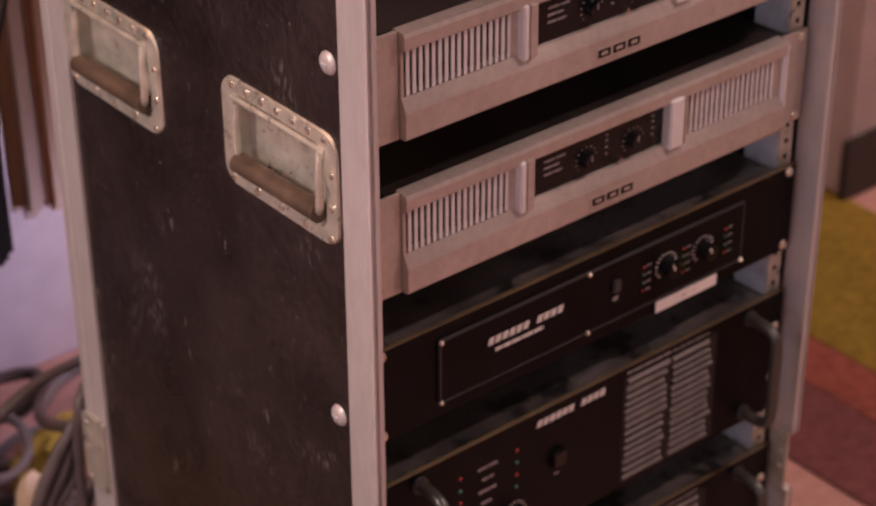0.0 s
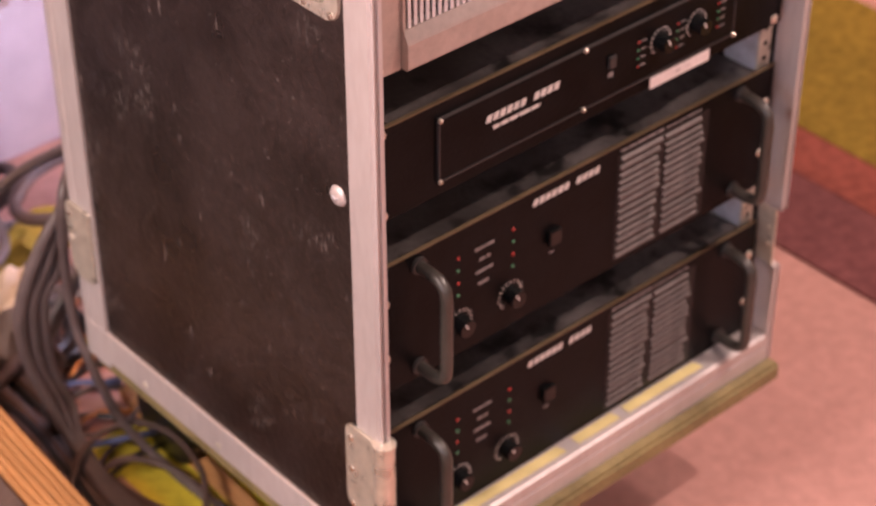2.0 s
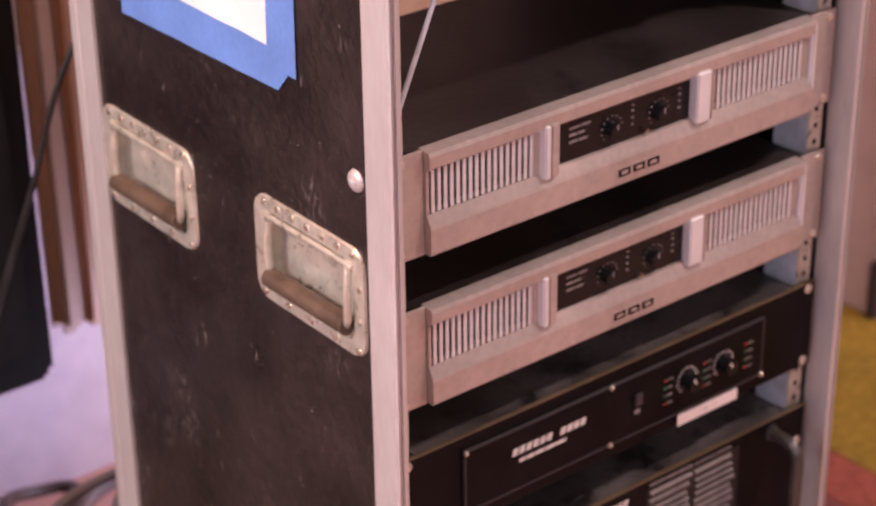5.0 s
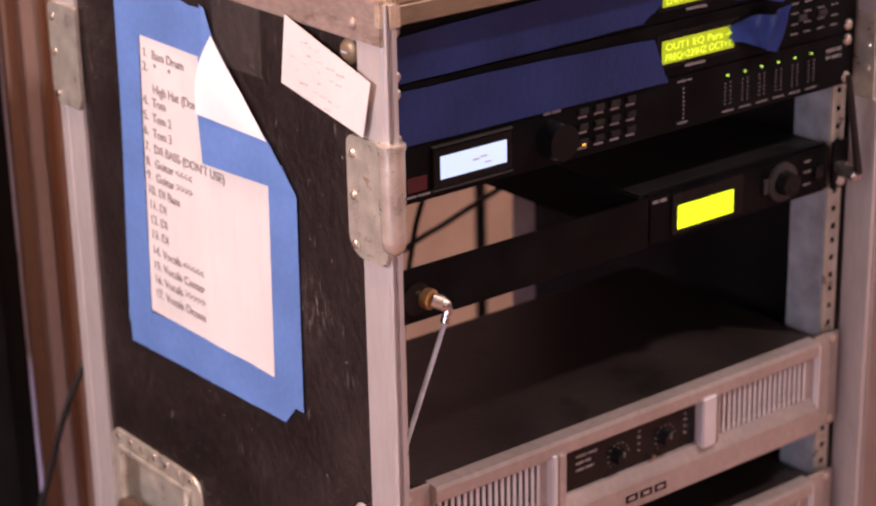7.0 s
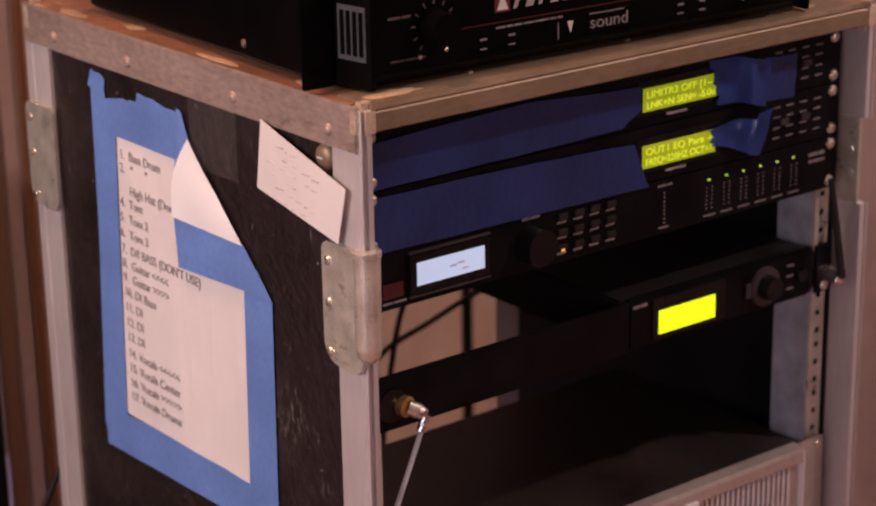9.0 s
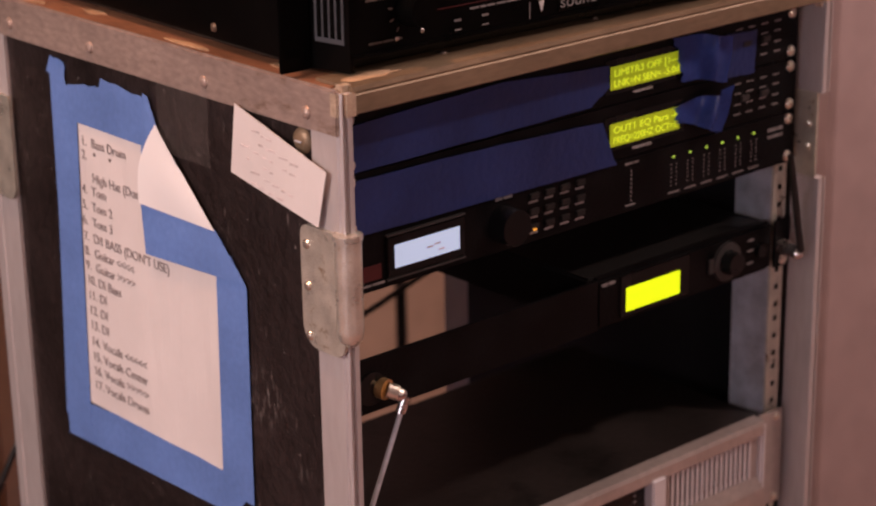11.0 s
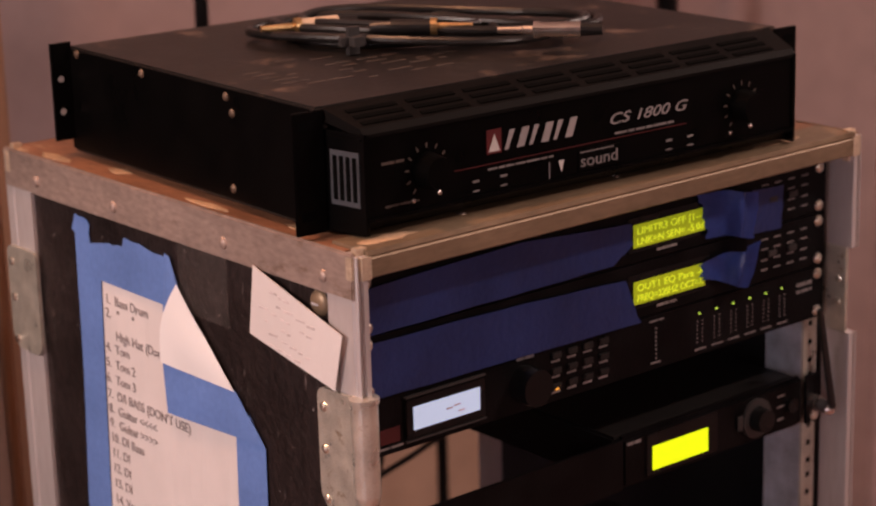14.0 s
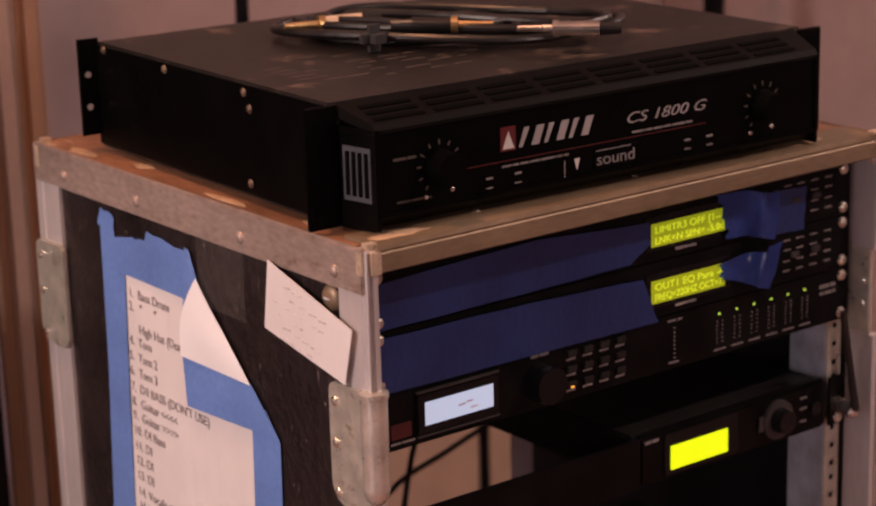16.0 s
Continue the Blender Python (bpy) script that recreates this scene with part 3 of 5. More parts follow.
part("lid_corner", box(bmesh.new(), R - 0.017, R + 0.0012, F - 0.0012, F + 0.015, 1.266, 1.2916, bevel=0.005), CORNER, case)
part("lid_corner", box(bmesh.new(), L - 0.0012, L + 0.017, B - 0.015, B + 0.0012, 1.264, 1.2916, bevel=0.005), CORNER, case)
# pale chips where the plywood has split along the lid's edge
for cx, cy, w, d, seed, lift in ((-0.004, 0.378, 0.007, 0.026, 1, 0.0), (0.006, 0.300, 0.006, 0.016, 2, 0.0), (0.024, -0.010, 0.026, 0.009, 3, 0.0021), (0.418, -0.004, 0.032, 0.008, 4, 0.0021), (0.002, 0.060, 0.005, 0.012, 5, 0.0), (-0.006, 0.160, 0.004, 0.030, 6, 0.0)):
    rnd = random.Random(seed)
    outline = [(cx + w * rnd.uniform(0.6, 1.1) * math.cos(k * math.pi / 7), cy + d * rnd.uniform(0.6, 1.1) * math.sin(k * math.pi / 7)) for k in range(14)]
    part("wood_chip", prism(bmesh.new(), outline, "z", TOP - 0.0014 + lift, TOP - 0.0003 + lift), CHIP, case, "pale split plywood chip")
for y in (0.392, 0.275, 0.127, 0.010):
    part("rivet", dome(bmesh.new(), (L - 0.001, y, 1.2685), (-1, 0, 0), 0.0048, 0.0025), ALU_WORN, case)
for x in (0.10, 0.25, 0.40):
    part("rivet", dome(bmesh.new(), (x, 0.003, 1.2905), (0, 0, 1), 0.0035, 0.0016), ALU_WORN, case)
for y in (0.10, 0.22, 0.34):
    part("rivet", dome(bmesh.new(), (L, y, 0.185), (-1, 0, 0), 0.0045, 0.002), ZINC, case)


def corner_brace(z0, z1, y0, y1, x):
    """A pressed zinc brace folded round an upright edge: plate, raised tongue and rivets."""
    s = -1 if x < 0.2 else 1
    outline, n = [], 7
    for cy, cz, a0 in ((y1 - 0.008, z1 - 0.008, 0), (y0 + 0.004, z1 - 0.004, 90), (y0 + 0.012, z0 + 0.012, 180), (y1 - 0.016, z0 + 0.016, 270)):
        r = {0: 0.008, 90: 0.004, 180: 0.012, 270: 0.016}[a0]
        for k in range(n):
            a = radians(a0 + 90 * k / (n - 1))
            outline.append((cy + r * math.cos(a), cz + r * math.sin(a)))
    plate = part("corner_brace", prism(bmesh.new(), outline, "x", x + s * 0.0008, x + s * 0.0035), ZINC, case, "pressed zinc corner brace")
    if y0 < 0.1:
        wide = (x - 0.0035, x + 0.0085) if s < 0 else (x - 0.0085, x + 0.0035)
        part("fold", box(bmesh.new(), *wide, y0 - 0.003, y0 + 0.001, z0 + 0.010, z1 - 0.002, bevel=0.0012), ZINC, plate)
    if y0 < 0.1:
        bm = rod(bmesh.new(), (x - s * 0.0025, y0 + 0.0015, z0 + 0.020), (x - s * 0.0025, y0 + 0.0015, z1 - 0.001), 0.0094, 28)
        dome(bm, (x - s * 0.0025, y0 + 0.0015, z0 + 0.0202), (0, 0, -1), 0.0094, 0.0120, 28)
        rod(bm, (x - s * 0.0025, y0 + 0.0015, z1 - 0.003), (x - s * 0.0025, y0 + 0.0015, z1 + 0.0005), 0.0103, 28)
        part("tongue", bm, TONGUE, plate, "half-round pressed tongue")
    for z in (z0 + 0.008, z1 - 0.014, (z0 + z1) / 2):
        part("rivet", dome(bmesh.new(), (x + s * 0.0035, y1 - 0.007, z), (s, 0, 0), 0.0036, 0.0018), STEEL, plate)


corner_brace(1.101, 1.190, F - 0.001, 0.019, L)
corner_brace(0.252, 0.350, F - 0.001, 0.019, L)
corner_brace(1.118, 1.207, 0.400, 0.447, L)
corner_brace(0.268, 0.356, 0.408, 0.448, L)
for z0, z1 in ((0.2842, 0.3518), (1.1212, 1.1938)):
    plate = part("latch_plate", boxed(R - 0.0095, R - 0.0062, F + 0.005, 0.003, z0, z1, bevel=0.0008), ZINC, case, "dull zinc plate set in the edge")
    for k in (0.35, 0.62):
        part("rivet", dome(bmesh.new(), (R - 0.0095, F + 0.013, z0 + k * (z1 - z0)), (-1, 0, 0), 0.0032, 0.0016, 12), STEEL, plate)
part("rear_channel", boxed(0.4878, 0.4949, 0.4055, 0.4444, 0.182, 1.278, bevel=0.0006), ALU, case, "pale inner face of the rear edge")


def bolt_head(y, z, r=0.0095, metal=None):
    b = part("bolt_head", dome(bmesh.new(), (-0.0125, y, z), (-1, 0, 0), r, 0.0042, 20), metal, case, "domed pale bolt head")
    part("slot", boxed(-0.0172, -0.0165, y - 0.0035, y + 0.0035, z - 0.0006, z + 0.0006), ZINC_DULL, b)


for y, z, metal in ((0.0245, 0.578, ALU), (0.023, 0.889, ALU), (0.020, 1.2465, BRASSY), (0.02, 0.215, ALU)):
    bolt_head(y, z, metal=metal)


def rounded(y0, y1, z0, z1, r, n=6):
    pts = []
    for cy, cz, a0 in ((y1 - r, z1 - r, 0), (y0 + r, z1 - r, 90), (y0 + r, z0 + r, 180), (y1 - r, z0 + r, 270)):
        pts += [(cy + r * math.cos(radians(a0 + 90 * k / (n - 1))), cz + r * math.sin(radians(a0 + 90 * k / (n - 1)))) for k in range(n)]
    return pts


def recessed_handle(y0, z0):
    """A zinc dish let into the side, with a drop grip and rivets round its rim."""
    w, hgt = 0.150, 0.096
    bm = bmesh.new()
    x = -0.0125
    loops = [(rounded(y0, y0 + w, z0, z0 + hgt, 0.017), x), (rounded(y0 + 0.001, y0 + w - 0.001, z0 + 0.001, z0 + hgt - 0.001, 0.016), x - 0.0022), (rounded(y0 + 0.015, y0 + w - 0.015, z0 + 0.011, z0 + hgt - 0.013, 0.012), x - 0.0018), (rounded(y0 + 0.018, y0 + w - 0.018, z0 + 0.014, z0 + hgt - 0.016, 0.010), x + 0.012), (rounded(y0 + 0.026, y0 + w - 0.026, z0 + 0.021, z0 + hgt - 0.023, 0.008), x + 0.0165)]
    rings = [[bm.verts.new((px, p[0], p[1])) for p in pts] for pts, px in loops]
    for a, b in zip(rings, rings[1:]):
        for k in range(len(a)):
            bm.faces.new((a[k], a[(k + 1) % len(a)], b[(k + 1) % len(a)], b[k]))
    bm.faces.new(rings[-1])
    dish = part("handle_dish", bm, ZINC, case, "dented zinc recessed handle plate")
    part("grip", rod(bmesh.new(), (x - 0.0030, y0 + 0.022, z0 + 0.025), (x - 0.0030, y0 + w - 0.020, z0 + 0.023), 0.0085, 20), GRIP, dish, "brown rubber drop grip")
    bm = bmesh.new()
    tube(bm, [(x - 0.003, y0 + 0.020, z0 + 0.078), (x - 0.0060, y0 + 0.018, z0 + 0.060), (x - 0.0065, y0 + 0.017, z0 + 0.036), (x - 0.0030, y0 + 0.024, z0 + 0.025)], 0.0034, 8, 5)
    part("bail", bm, ZINC, dish)
    bm = bmesh.new()
    tube(bm, [(x - 0.001, y0 + w - 0.020, z0 + 0.074), (x - 0.003, y0 + w - 0.019, z0 + 0.050), (x - 0.0030, y0 + w - 0.021, z0 + 0.023)], 0.0034, 8, 5)
    part("bail", bm, ZINC, dish)
    part("hinge", rod(bmesh.new(), (x - 0.002, y0 + 0.014, z0 + 0.079), (x - 0.002, y0 + w - 0.016, z0 + 0.079), 0.0028), ZINC, dish)
    for k in range(7):
        part("rivet", dome(bmesh.new(), (x - 0.0018, y0 + 0.015 + k * 0.020, z0 + hgt - 0.0068), (-1, 0, 0), 0.0036, 0.0018, 10), STEEL, dish)
    for k in range(5):
        part("rivet", dome(bmesh.new(), (x - 0.0018, y0 + 0.010 + k * 0.032, z0 + 0.0062), (-1, 0, 0), 0.0036, 0.0018, 10), STEEL, dish)
    for z in (0.034, 0.062):
        part("rivet", dome(bmesh.new(), (x - 0.0018, y0 + 0.0075, z0 + z), (-1, 0, 0), 0.0034, 0.0018, 10), STEEL, dish)


recessed_handle(0.014, 0.735)
recessed_handle(0.256, 0.731)

# rack rails: a punched front flange and a leg that runs back
for x0, x1, leg in ((0.0, 0.0165, 0.0155), (0.4661, 0.4826, 0.4656)):
    rail = part("rack_rail", boxed(x0, x1, 0.0034, 0.0052, 0.182, 1.275), ZINC, case, "zinc rack rail with square holes")
    part("leg", boxed(leg, leg + 0.0015, 0.0054, 0.044, 0.182, 1.275), ZINC_DULL, rail)
    hole = None
    for n in range(24):
        for dz in (0.0064, 0.0222, 0.0381):
            z = unit(n) + dz
            if hole is None:
                hole = part("hole", boxed((x0 + x1) / 2 - 0.0020, (x0 + x1) / 2 + 0.0020, 0.0030, 0.0036, z - 0.0021, z + 0.0021), DARK, rail)
                first = z
            else:
                again(hole, rail, z=z - first)
part("inner_liner", boxed(0.4838, 0.4876, 0.046, 0.404, 0.182, 1.278), BLACK_DUST, case)


part("rail_screw", dome(bmesh.new(), (0.0088, 0.0034, 0.963), (0, -1, 0), 0.0055, 0.0040, 14), GOLD, case, "loose brass screw in the rail")


def screws(parent, pairs, y=-0.004, r=0.0048):
    head = None
    for x, z in pairs:
        if head is None:
            head = part("screw", dome(bmesh.new(), (0, 0, 0), (0, -1, 0), r, 0.003, 12), STEEL, parent)
            head.location = (x, y, z)
        else:
            h2 = again(head, parent)
            h2.location = (x, y, z)


def small_print(parent, x0, x1, z, hgt, material=INK, y=-0.0045, name="print_line", gaps=0):
    """A line of print too small to read, as short bars of its size."""
    x = x0
    while x < x1 - 0.001:
        w = min(random.uniform(0.006, 0.014), x1 - x)
        part(name, boxed(x, x + w - 0.0012, y - 0.0002, y, z, z + hgt), material, parent)
        x += w


# ---- silver power amplifier, two rack units ----
def silver_amplifier():
    t = thing("power_amplifier", "silver two-unit power amplifier with vent slots in the rack", "amplifier", "silver power amplifiers", at=(0, 0, unit(14)))
    H = PLATE
    part("chassis", boxed(0.020, 0.4626, 0.004, 0.232, 0.002, H - 0.003, bevel=0.002), DUSTY_TOP, t, "dusty brown-black steel chassis")
    for x0, x1 in ((0.0, 0.031), (0.4516, 0.4826)):
        part("rack_ear", boxed(x0, x1, -0.003, 0.0, 0, H, bevel=0.0006), SILVER, t)
    W0, W1 = 0.0312, 0.4514
    bm = bmesh.new()
    prism(bm, [(0.003, 0.0705), (-0.0065, 0.0715), (-0.0100, 0.0745), (-0.0105, 0.0840), (-0.0090, 0.0872), (0.003, 0.0880)], "x", W0, W1)
    part("top_bar", bm, SILVER, t)
    bm = bmesh.new()
    prism(bm, [(0.003, 0.0010), (-0.0095, 0.0010), (-0.0110, 0.0030), (-0.0110, 0.0235), (-0.0100, 0.0262), (-0.0060, 0.0345), (0.003, 0.0355)], "x", W0, W1)
    part("bottom_bar", bm, SILVER, t)
    part("vent_backing", boxed(W0, W1, 0.0022, 0.0038, 0.0345, 0.0725), DARK, t)
    for x0, x1 in ((W0, 0.0338), (0.1360, 0.1440), (0.3245, 0.3355), (0.4390, W1)):
        part("face_plate", boxed(x0, x1, -0.0055, 0.0, 0.0345, 0.0722), SILVER, t)
    slat = None
    for start in (0.0362, 0.3382):
        for k in range(17):
            x = start + k * 0.00610
            if slat is None:
                slat = part("slat", boxed(0, 0.0031, -0.0055, -0.0038, 0.0350, 0.0720), SILVER_BRIGHT, t)
                slat.location = (x, 0, 0)
            else:
                again(slat, t).location = (x, 0, 0)
    part("end_cap", boxed(0.4475, 0.4535, -0.0105, -0.0005, 0.002, H - 0.002, bevel=0.002), SILVER_BRIGHT, t)
    for x0, x1, mt in ((0.1440, 0.1500, SILVER_BRIGHT), (0.1502, 0.1590, SILVER), (0.3085, 0.3245, SILVER_BRIGHT), (0.3247, 0.3275, SILVER)):
        part("bracket", boxed(x0, x1, -0.0125, -0.001, 0.0310, 0.0765, bevel=0.0012), mt, t)
    win = part("control_window", boxed(0.1592, 0.3083, -0.0030, 0.0, 0.0350, 0.0718), BLACK_GLOSS, t, "recessed black control window")
    for x in (0.222, 0.274):
        k = part("knob", rod(bmesh.new(), (x, -0.003, 0.050), (x, -0.010, 0.050), 0.0072, 18, 0.0064), BLACK_GLOSS, t)
        part("pointer", boxed(x - 0.0007, x + 0.0007, -0.0104, -0.0100, 0.051, 0.056), INK_DIM, k)
        for a in range(-130, 131, 26):
            part("tick", boxed(x + 0.0112 * math.sin(radians(a)) - 0.0006, x + 0.0112 * math.sin(radians(a)) + 0.0006, -0.0034, -0.003, 0.050 + 0.0112 * math.cos(radians(a)) - 0.0006, 0.050 + 0.0112 * math.cos(radians(a)) + 0.0006), INK_DIM, win)
    for z, x1 in ((0.062, 0.200), (0.056, 0.194), (0.050, 0.197)):
        small_print(win, 0.176, x1, z, 0.0022, INK_DIM, -0.0032)
    for x in (0.244, 0.296):
        for z in (0.047, 0.053, 0.059, 0.064):
            part("indicator", boxed(x - 0.0012, x + 0.0012, -0.0038, -0.003, z, z + 0.0016), INK_DIM, win)
    part("power_button", boxed(0.256, 0.259, -0.008, -0.003, 0.0375, 0.0405), CHROME, win)
    logo = part("maker_badge", boxed(0.2210, 0.2715, -0.0114, -0.0110, 0.0080, 0.0172), SILVER, t, "small dark maker's badge")
    for x0, x1 in ((0.223, 0.236), (0.239, 0.252), (0.255, 0.268)):
        part("badge_mark", boxed(x0, x1, -0.0118, -0.0114, 0.0092, 0.0158), BLACK_GLOSS, logo)
        part("badge_gap", boxed(x0 + 0.003, x1 - 0.003, -0.0120, -0.0118, 0.0110, 0.0140), SILVER, logo)
    screws(t, [(0.00875, 0.0064), (0.00875, 0.0826), (0.4739, 0.0064), (0.4739, 0.0826)], -0.003, 0.0042)
    return t


upper = silver_amplifier()
copy_thing(upper, pose(0, 0, unit(11)))


def knob(parent, x, z, r=0.009, y=-0.004, ticks=INK):
    k = part("knob", rod(bmesh.new(), (x, y, z), (x, y - 0.012, z), r, 20, r * 0.86), BLACK_GLOSS, parent)
    bm = boxed(-0.0007, 0.0007, y - 0.0125, y - 0.0119, 0.001, r * 0.8)
    bmesh.ops.transform(bm, matrix=pose(x, 0, z, 0, -28, 0), verts=bm.verts[:])
    part("pointer", bm, INK, k)
    for a in range(-140, 141, 20):
        bm = boxed(-0.0005, 0.0005, y - 0.0003, y, r * 1.25, r * 1.55)
        bmesh.ops.transform(bm, matrix=pose(x, 0, z, 0, a, 0), verts=bm.verts[:])
        part("tick", bm, ticks, k)
    return k


def brand_bar(parent, x0, x1, z, hgt, y):
    """The maker's mark as plain slanted strokes."""
    n = 11
    w = (x1 - x0) / n
    for k in range(n):
        if k == 6:
            continue
        bm = bmesh.new()
        a, b = x0 + k * w, x0 + (k + 0.76) * w
        prism(bm, [(a, z), (b, z), (b + 0.25 * hgt, z + hgt), (a + 0.25 * hgt, z + hgt)], "y", y - 0.0003, y)
        part("maker_mark", bm, INK, parent)


# ---- black two-unit amplifier ----
def black_amplifier():
    t = thing("power_amplifier", "black two-unit power amplifier with two round level knobs", "amplifier", at=(0, 0, unit(8)))
    part("chassis", boxed(0.020, 0.4626, 0.002, 0.37, 0.002, PLATE - 0.003, bevel=0.002), CHASSIS, t)
    part("faceplate", boxed(0, 0.4826, -0.004, 0.0, 0, PLATE, bevel=0.0008), BLACK_PAINT, t)
    part("top_rim", boxed(0.0, 0.4826, -0.0043, -0.0005, PLATE - 0.0006, PLATE + 0.0006), RIM, t)
    panel = part("inset_panel", boxed(0.066, 0.414, -0.0065, -0.004, 0.0155, 0.0735, bevel=0.0012), BLACK_PAINT, t)
    for a in ((0.0655, 0.0668, 0.015, 0.074), (0.4135, 0.4148, 0.015, 0.074)):
        part("trim", boxed(a[0], a[1], -0.0072, -0.004, a[2], a[3]), GREY_PANEL, panel)
    part("trim", boxed(0.0655, 0.4148, -0.0072, -0.004, 0.0143, 0.0154), GREY_PANEL, panel)
    part("trim", boxed(0.0655, 0.4148, -0.0072, -0.004, 0.0735, 0.0746), GREY_PANEL, panel)
    brand_bar(panel, 0.116, 0.199, 0.0490, 0.0068, -0.0066)
    small_print(panel, 0.124, 0.178, 0.0405, 0.0036, INK, -0.0067)
    knob(panel, 0.319, 0.0465, 0.0085, -0.0065)
    knob(panel, 0.364, 0.0460, 0.0085, -0.0065)
    for x in (0.292, 0.340, 0.392):
        for k, z in enumerate((0.031, 0.039, 0.047, 0.055)):
            part("led", dome(bmesh.new(), (x, -0.0065, z), (0, -1, 0), 0.0014, 0.0012, 8), LED_RED_OFF if k % 3 == 0 else LED_GREEN_OFF, panel)
            part("print_line", boxed(x + 0.003, x + 0.009, -0.0067, -0.0065, z - 0.0006, z + 0.0008), INK_DIM, panel)
    part("switch", boxed(0.254, 0.263, -0.010, -0.0065, 0.044, 0.056, bevel=0.001), GREY_PANEL, panel)
    part("print_line", boxed(0.256, 0.262, -0.0067, -0.0065, 0.0345, 0.039), INK_DIM, panel)
    strip = part("label_strip", boxed(0.308, 0.383, -0.0082, -0.0073, 0.0020, 0.0130), LABEL_TAPE, t, "white label strip with faint marks")
    for x in (0.318, 0.340, 0.352, 0.362):
        part("print_line", boxed(x, x + 0.006, -0.0085, -0.0082, 0.006, 0.009), PENCIL, strip)
    screws(panel, [(0.0665, 0.0735), (0.0665, 0.0155), (0.227, 0.0735), (0.227, 0.0155), (0.4135, 0.0155)], -0.007, 0.0024)
    screws(t, [(0.00875, 0.0064), (0.00875, 0.0826), (0.4739, 0.0064), (0.4739, 0.0826)])


black_amplifier()


# ---- black three-unit amplifiers with bail handles ----
def large_amplifier():
    t = thing("power_amplifier", "black three-unit power amplifier with handles and vent louvres", "amplifier", "large black amplifiers", at=(0, 0, unit(4)))
    H = 0.1325
    part("chassis", boxed(0.018, 0.4646, 0.002, 0.39, 0.003, H - 0.003, bevel=0.002), CHASSIS, t, "dusty black steel chassis")
    face = part("faceplate", boxed(0, 0.4826, -0.004, 0.0, 0, H, bevel=0.0008), BLACK_PAINT, t)
    part("top_rim", boxed(0.0, 0.4826, -0.0043, -0.0005, H - 0.0006, H + 0.0006), RIM, t)
    for x in (0.045, 0.4376):
        bm = bmesh.new()
        tube(bm, [(x, -0.003, 0.119), (x, -0.022, 0.119), (x, -0.034, 0.115), (x, -0.039, 0.104), (x, -0.039, 0.066), (x, -0.039, 0.028), (x, -0.034, 0.017), (x, -0.022, 0.013), (x, -0.003, 0.013)], 0.0055, 12, 5)
        hd = part("handle", bm, HANDLE, t, "black rounded bail handle")
        for z in (0.119, 0.013):
            part("collar", rod(bmesh.new(), (x, -0.004, z), (x, -0.007, z), 0.008, 16), GREY_PANEL, hd)
    brand_bar(face, 0.174, 0.255, 0.1160, 0.0068, -0.0041)
    for x in (0.089, 0.152):
        for k, z in enumerate((0.1035, 0.0905, 0.0775, 0.0645)):
            part("led", dome(bmesh.new(), (x, -0.004, z), (0, -1, 0), 0.0019, 0.0016, 8), LED_RED_OFF if k % 2 == 0 else LED_GREEN_OFF, face)
    for z, x0, x1 in ((0.1010, 0.108, 0.131), (0.0890, 0.113, 0.127), (0.0765, 0.109, 0.130), (0.0640, 0.112, 0.126)):
        small_print(face, x0, x1, z, 0.0030, INK_DIM, -0.0042)
    knob(face, 0.091, 0.034, 0.0095)
    knob(face, 0.150, 0.035, 0.0095)
    part("rocker_switch", boxed(0.191, 0.207, -0.0095, -0.004, 0.066, 0.083, bevel=0.0015), BLACK_GLOSS, face)
    part("print_line", boxed(0.196, 0.202, -0.0042, -0.004, 0.0555, 0.0575), INK_DIM, face)
    vents = part("louvre_panel", boxed(0.277, 0.395, -0.0042, -0.0015, 0.006, 0.122), BLACK_DUST, face, "grey vent louvres")
    slat, rag = None, random.Random(31)
    for x in (0.279, 0.3365):
        for k in range(14):
            at = (x + rag.uniform(0, 0.0022), 0, 0.010 + k * 0.0080 + rag.uniform(-0.0004, 0.0004))
            if slat is None:
                bm = bmesh.new()
                prism(bm, [(-0.0042, 0.0), (-0.0064, 0.0003), (-0.0070, 0.0014), (-0.0062, 0.0030), (-0.0042, 0.0042)], "x", 0, 0.0500)
                slat = part("slat", bm, VENT, vents)
                slat.location = at
            else:
                more = again(slat, vents)
                more.location, more.scale = at, (rag.uniform(0.93, 1.04), 1, rag.uniform(0.8, 1.25))
    small_print(face, 0.281, 0.336, 0.1245, 0.0026, INK_DIM, -0.0042)
    small_print(face, 0.338, 0.385, 0.1245, 0.0018, INK_DIM, -0.0042)
    screws(t, [(0.00875, 0.0381), (0.00875, 0.0953), (0.4739, 0.0381), (0.4739, 0.0953)])
    return t


copy_thing(large_amplifier(), pose(0, 0, unit(0)))


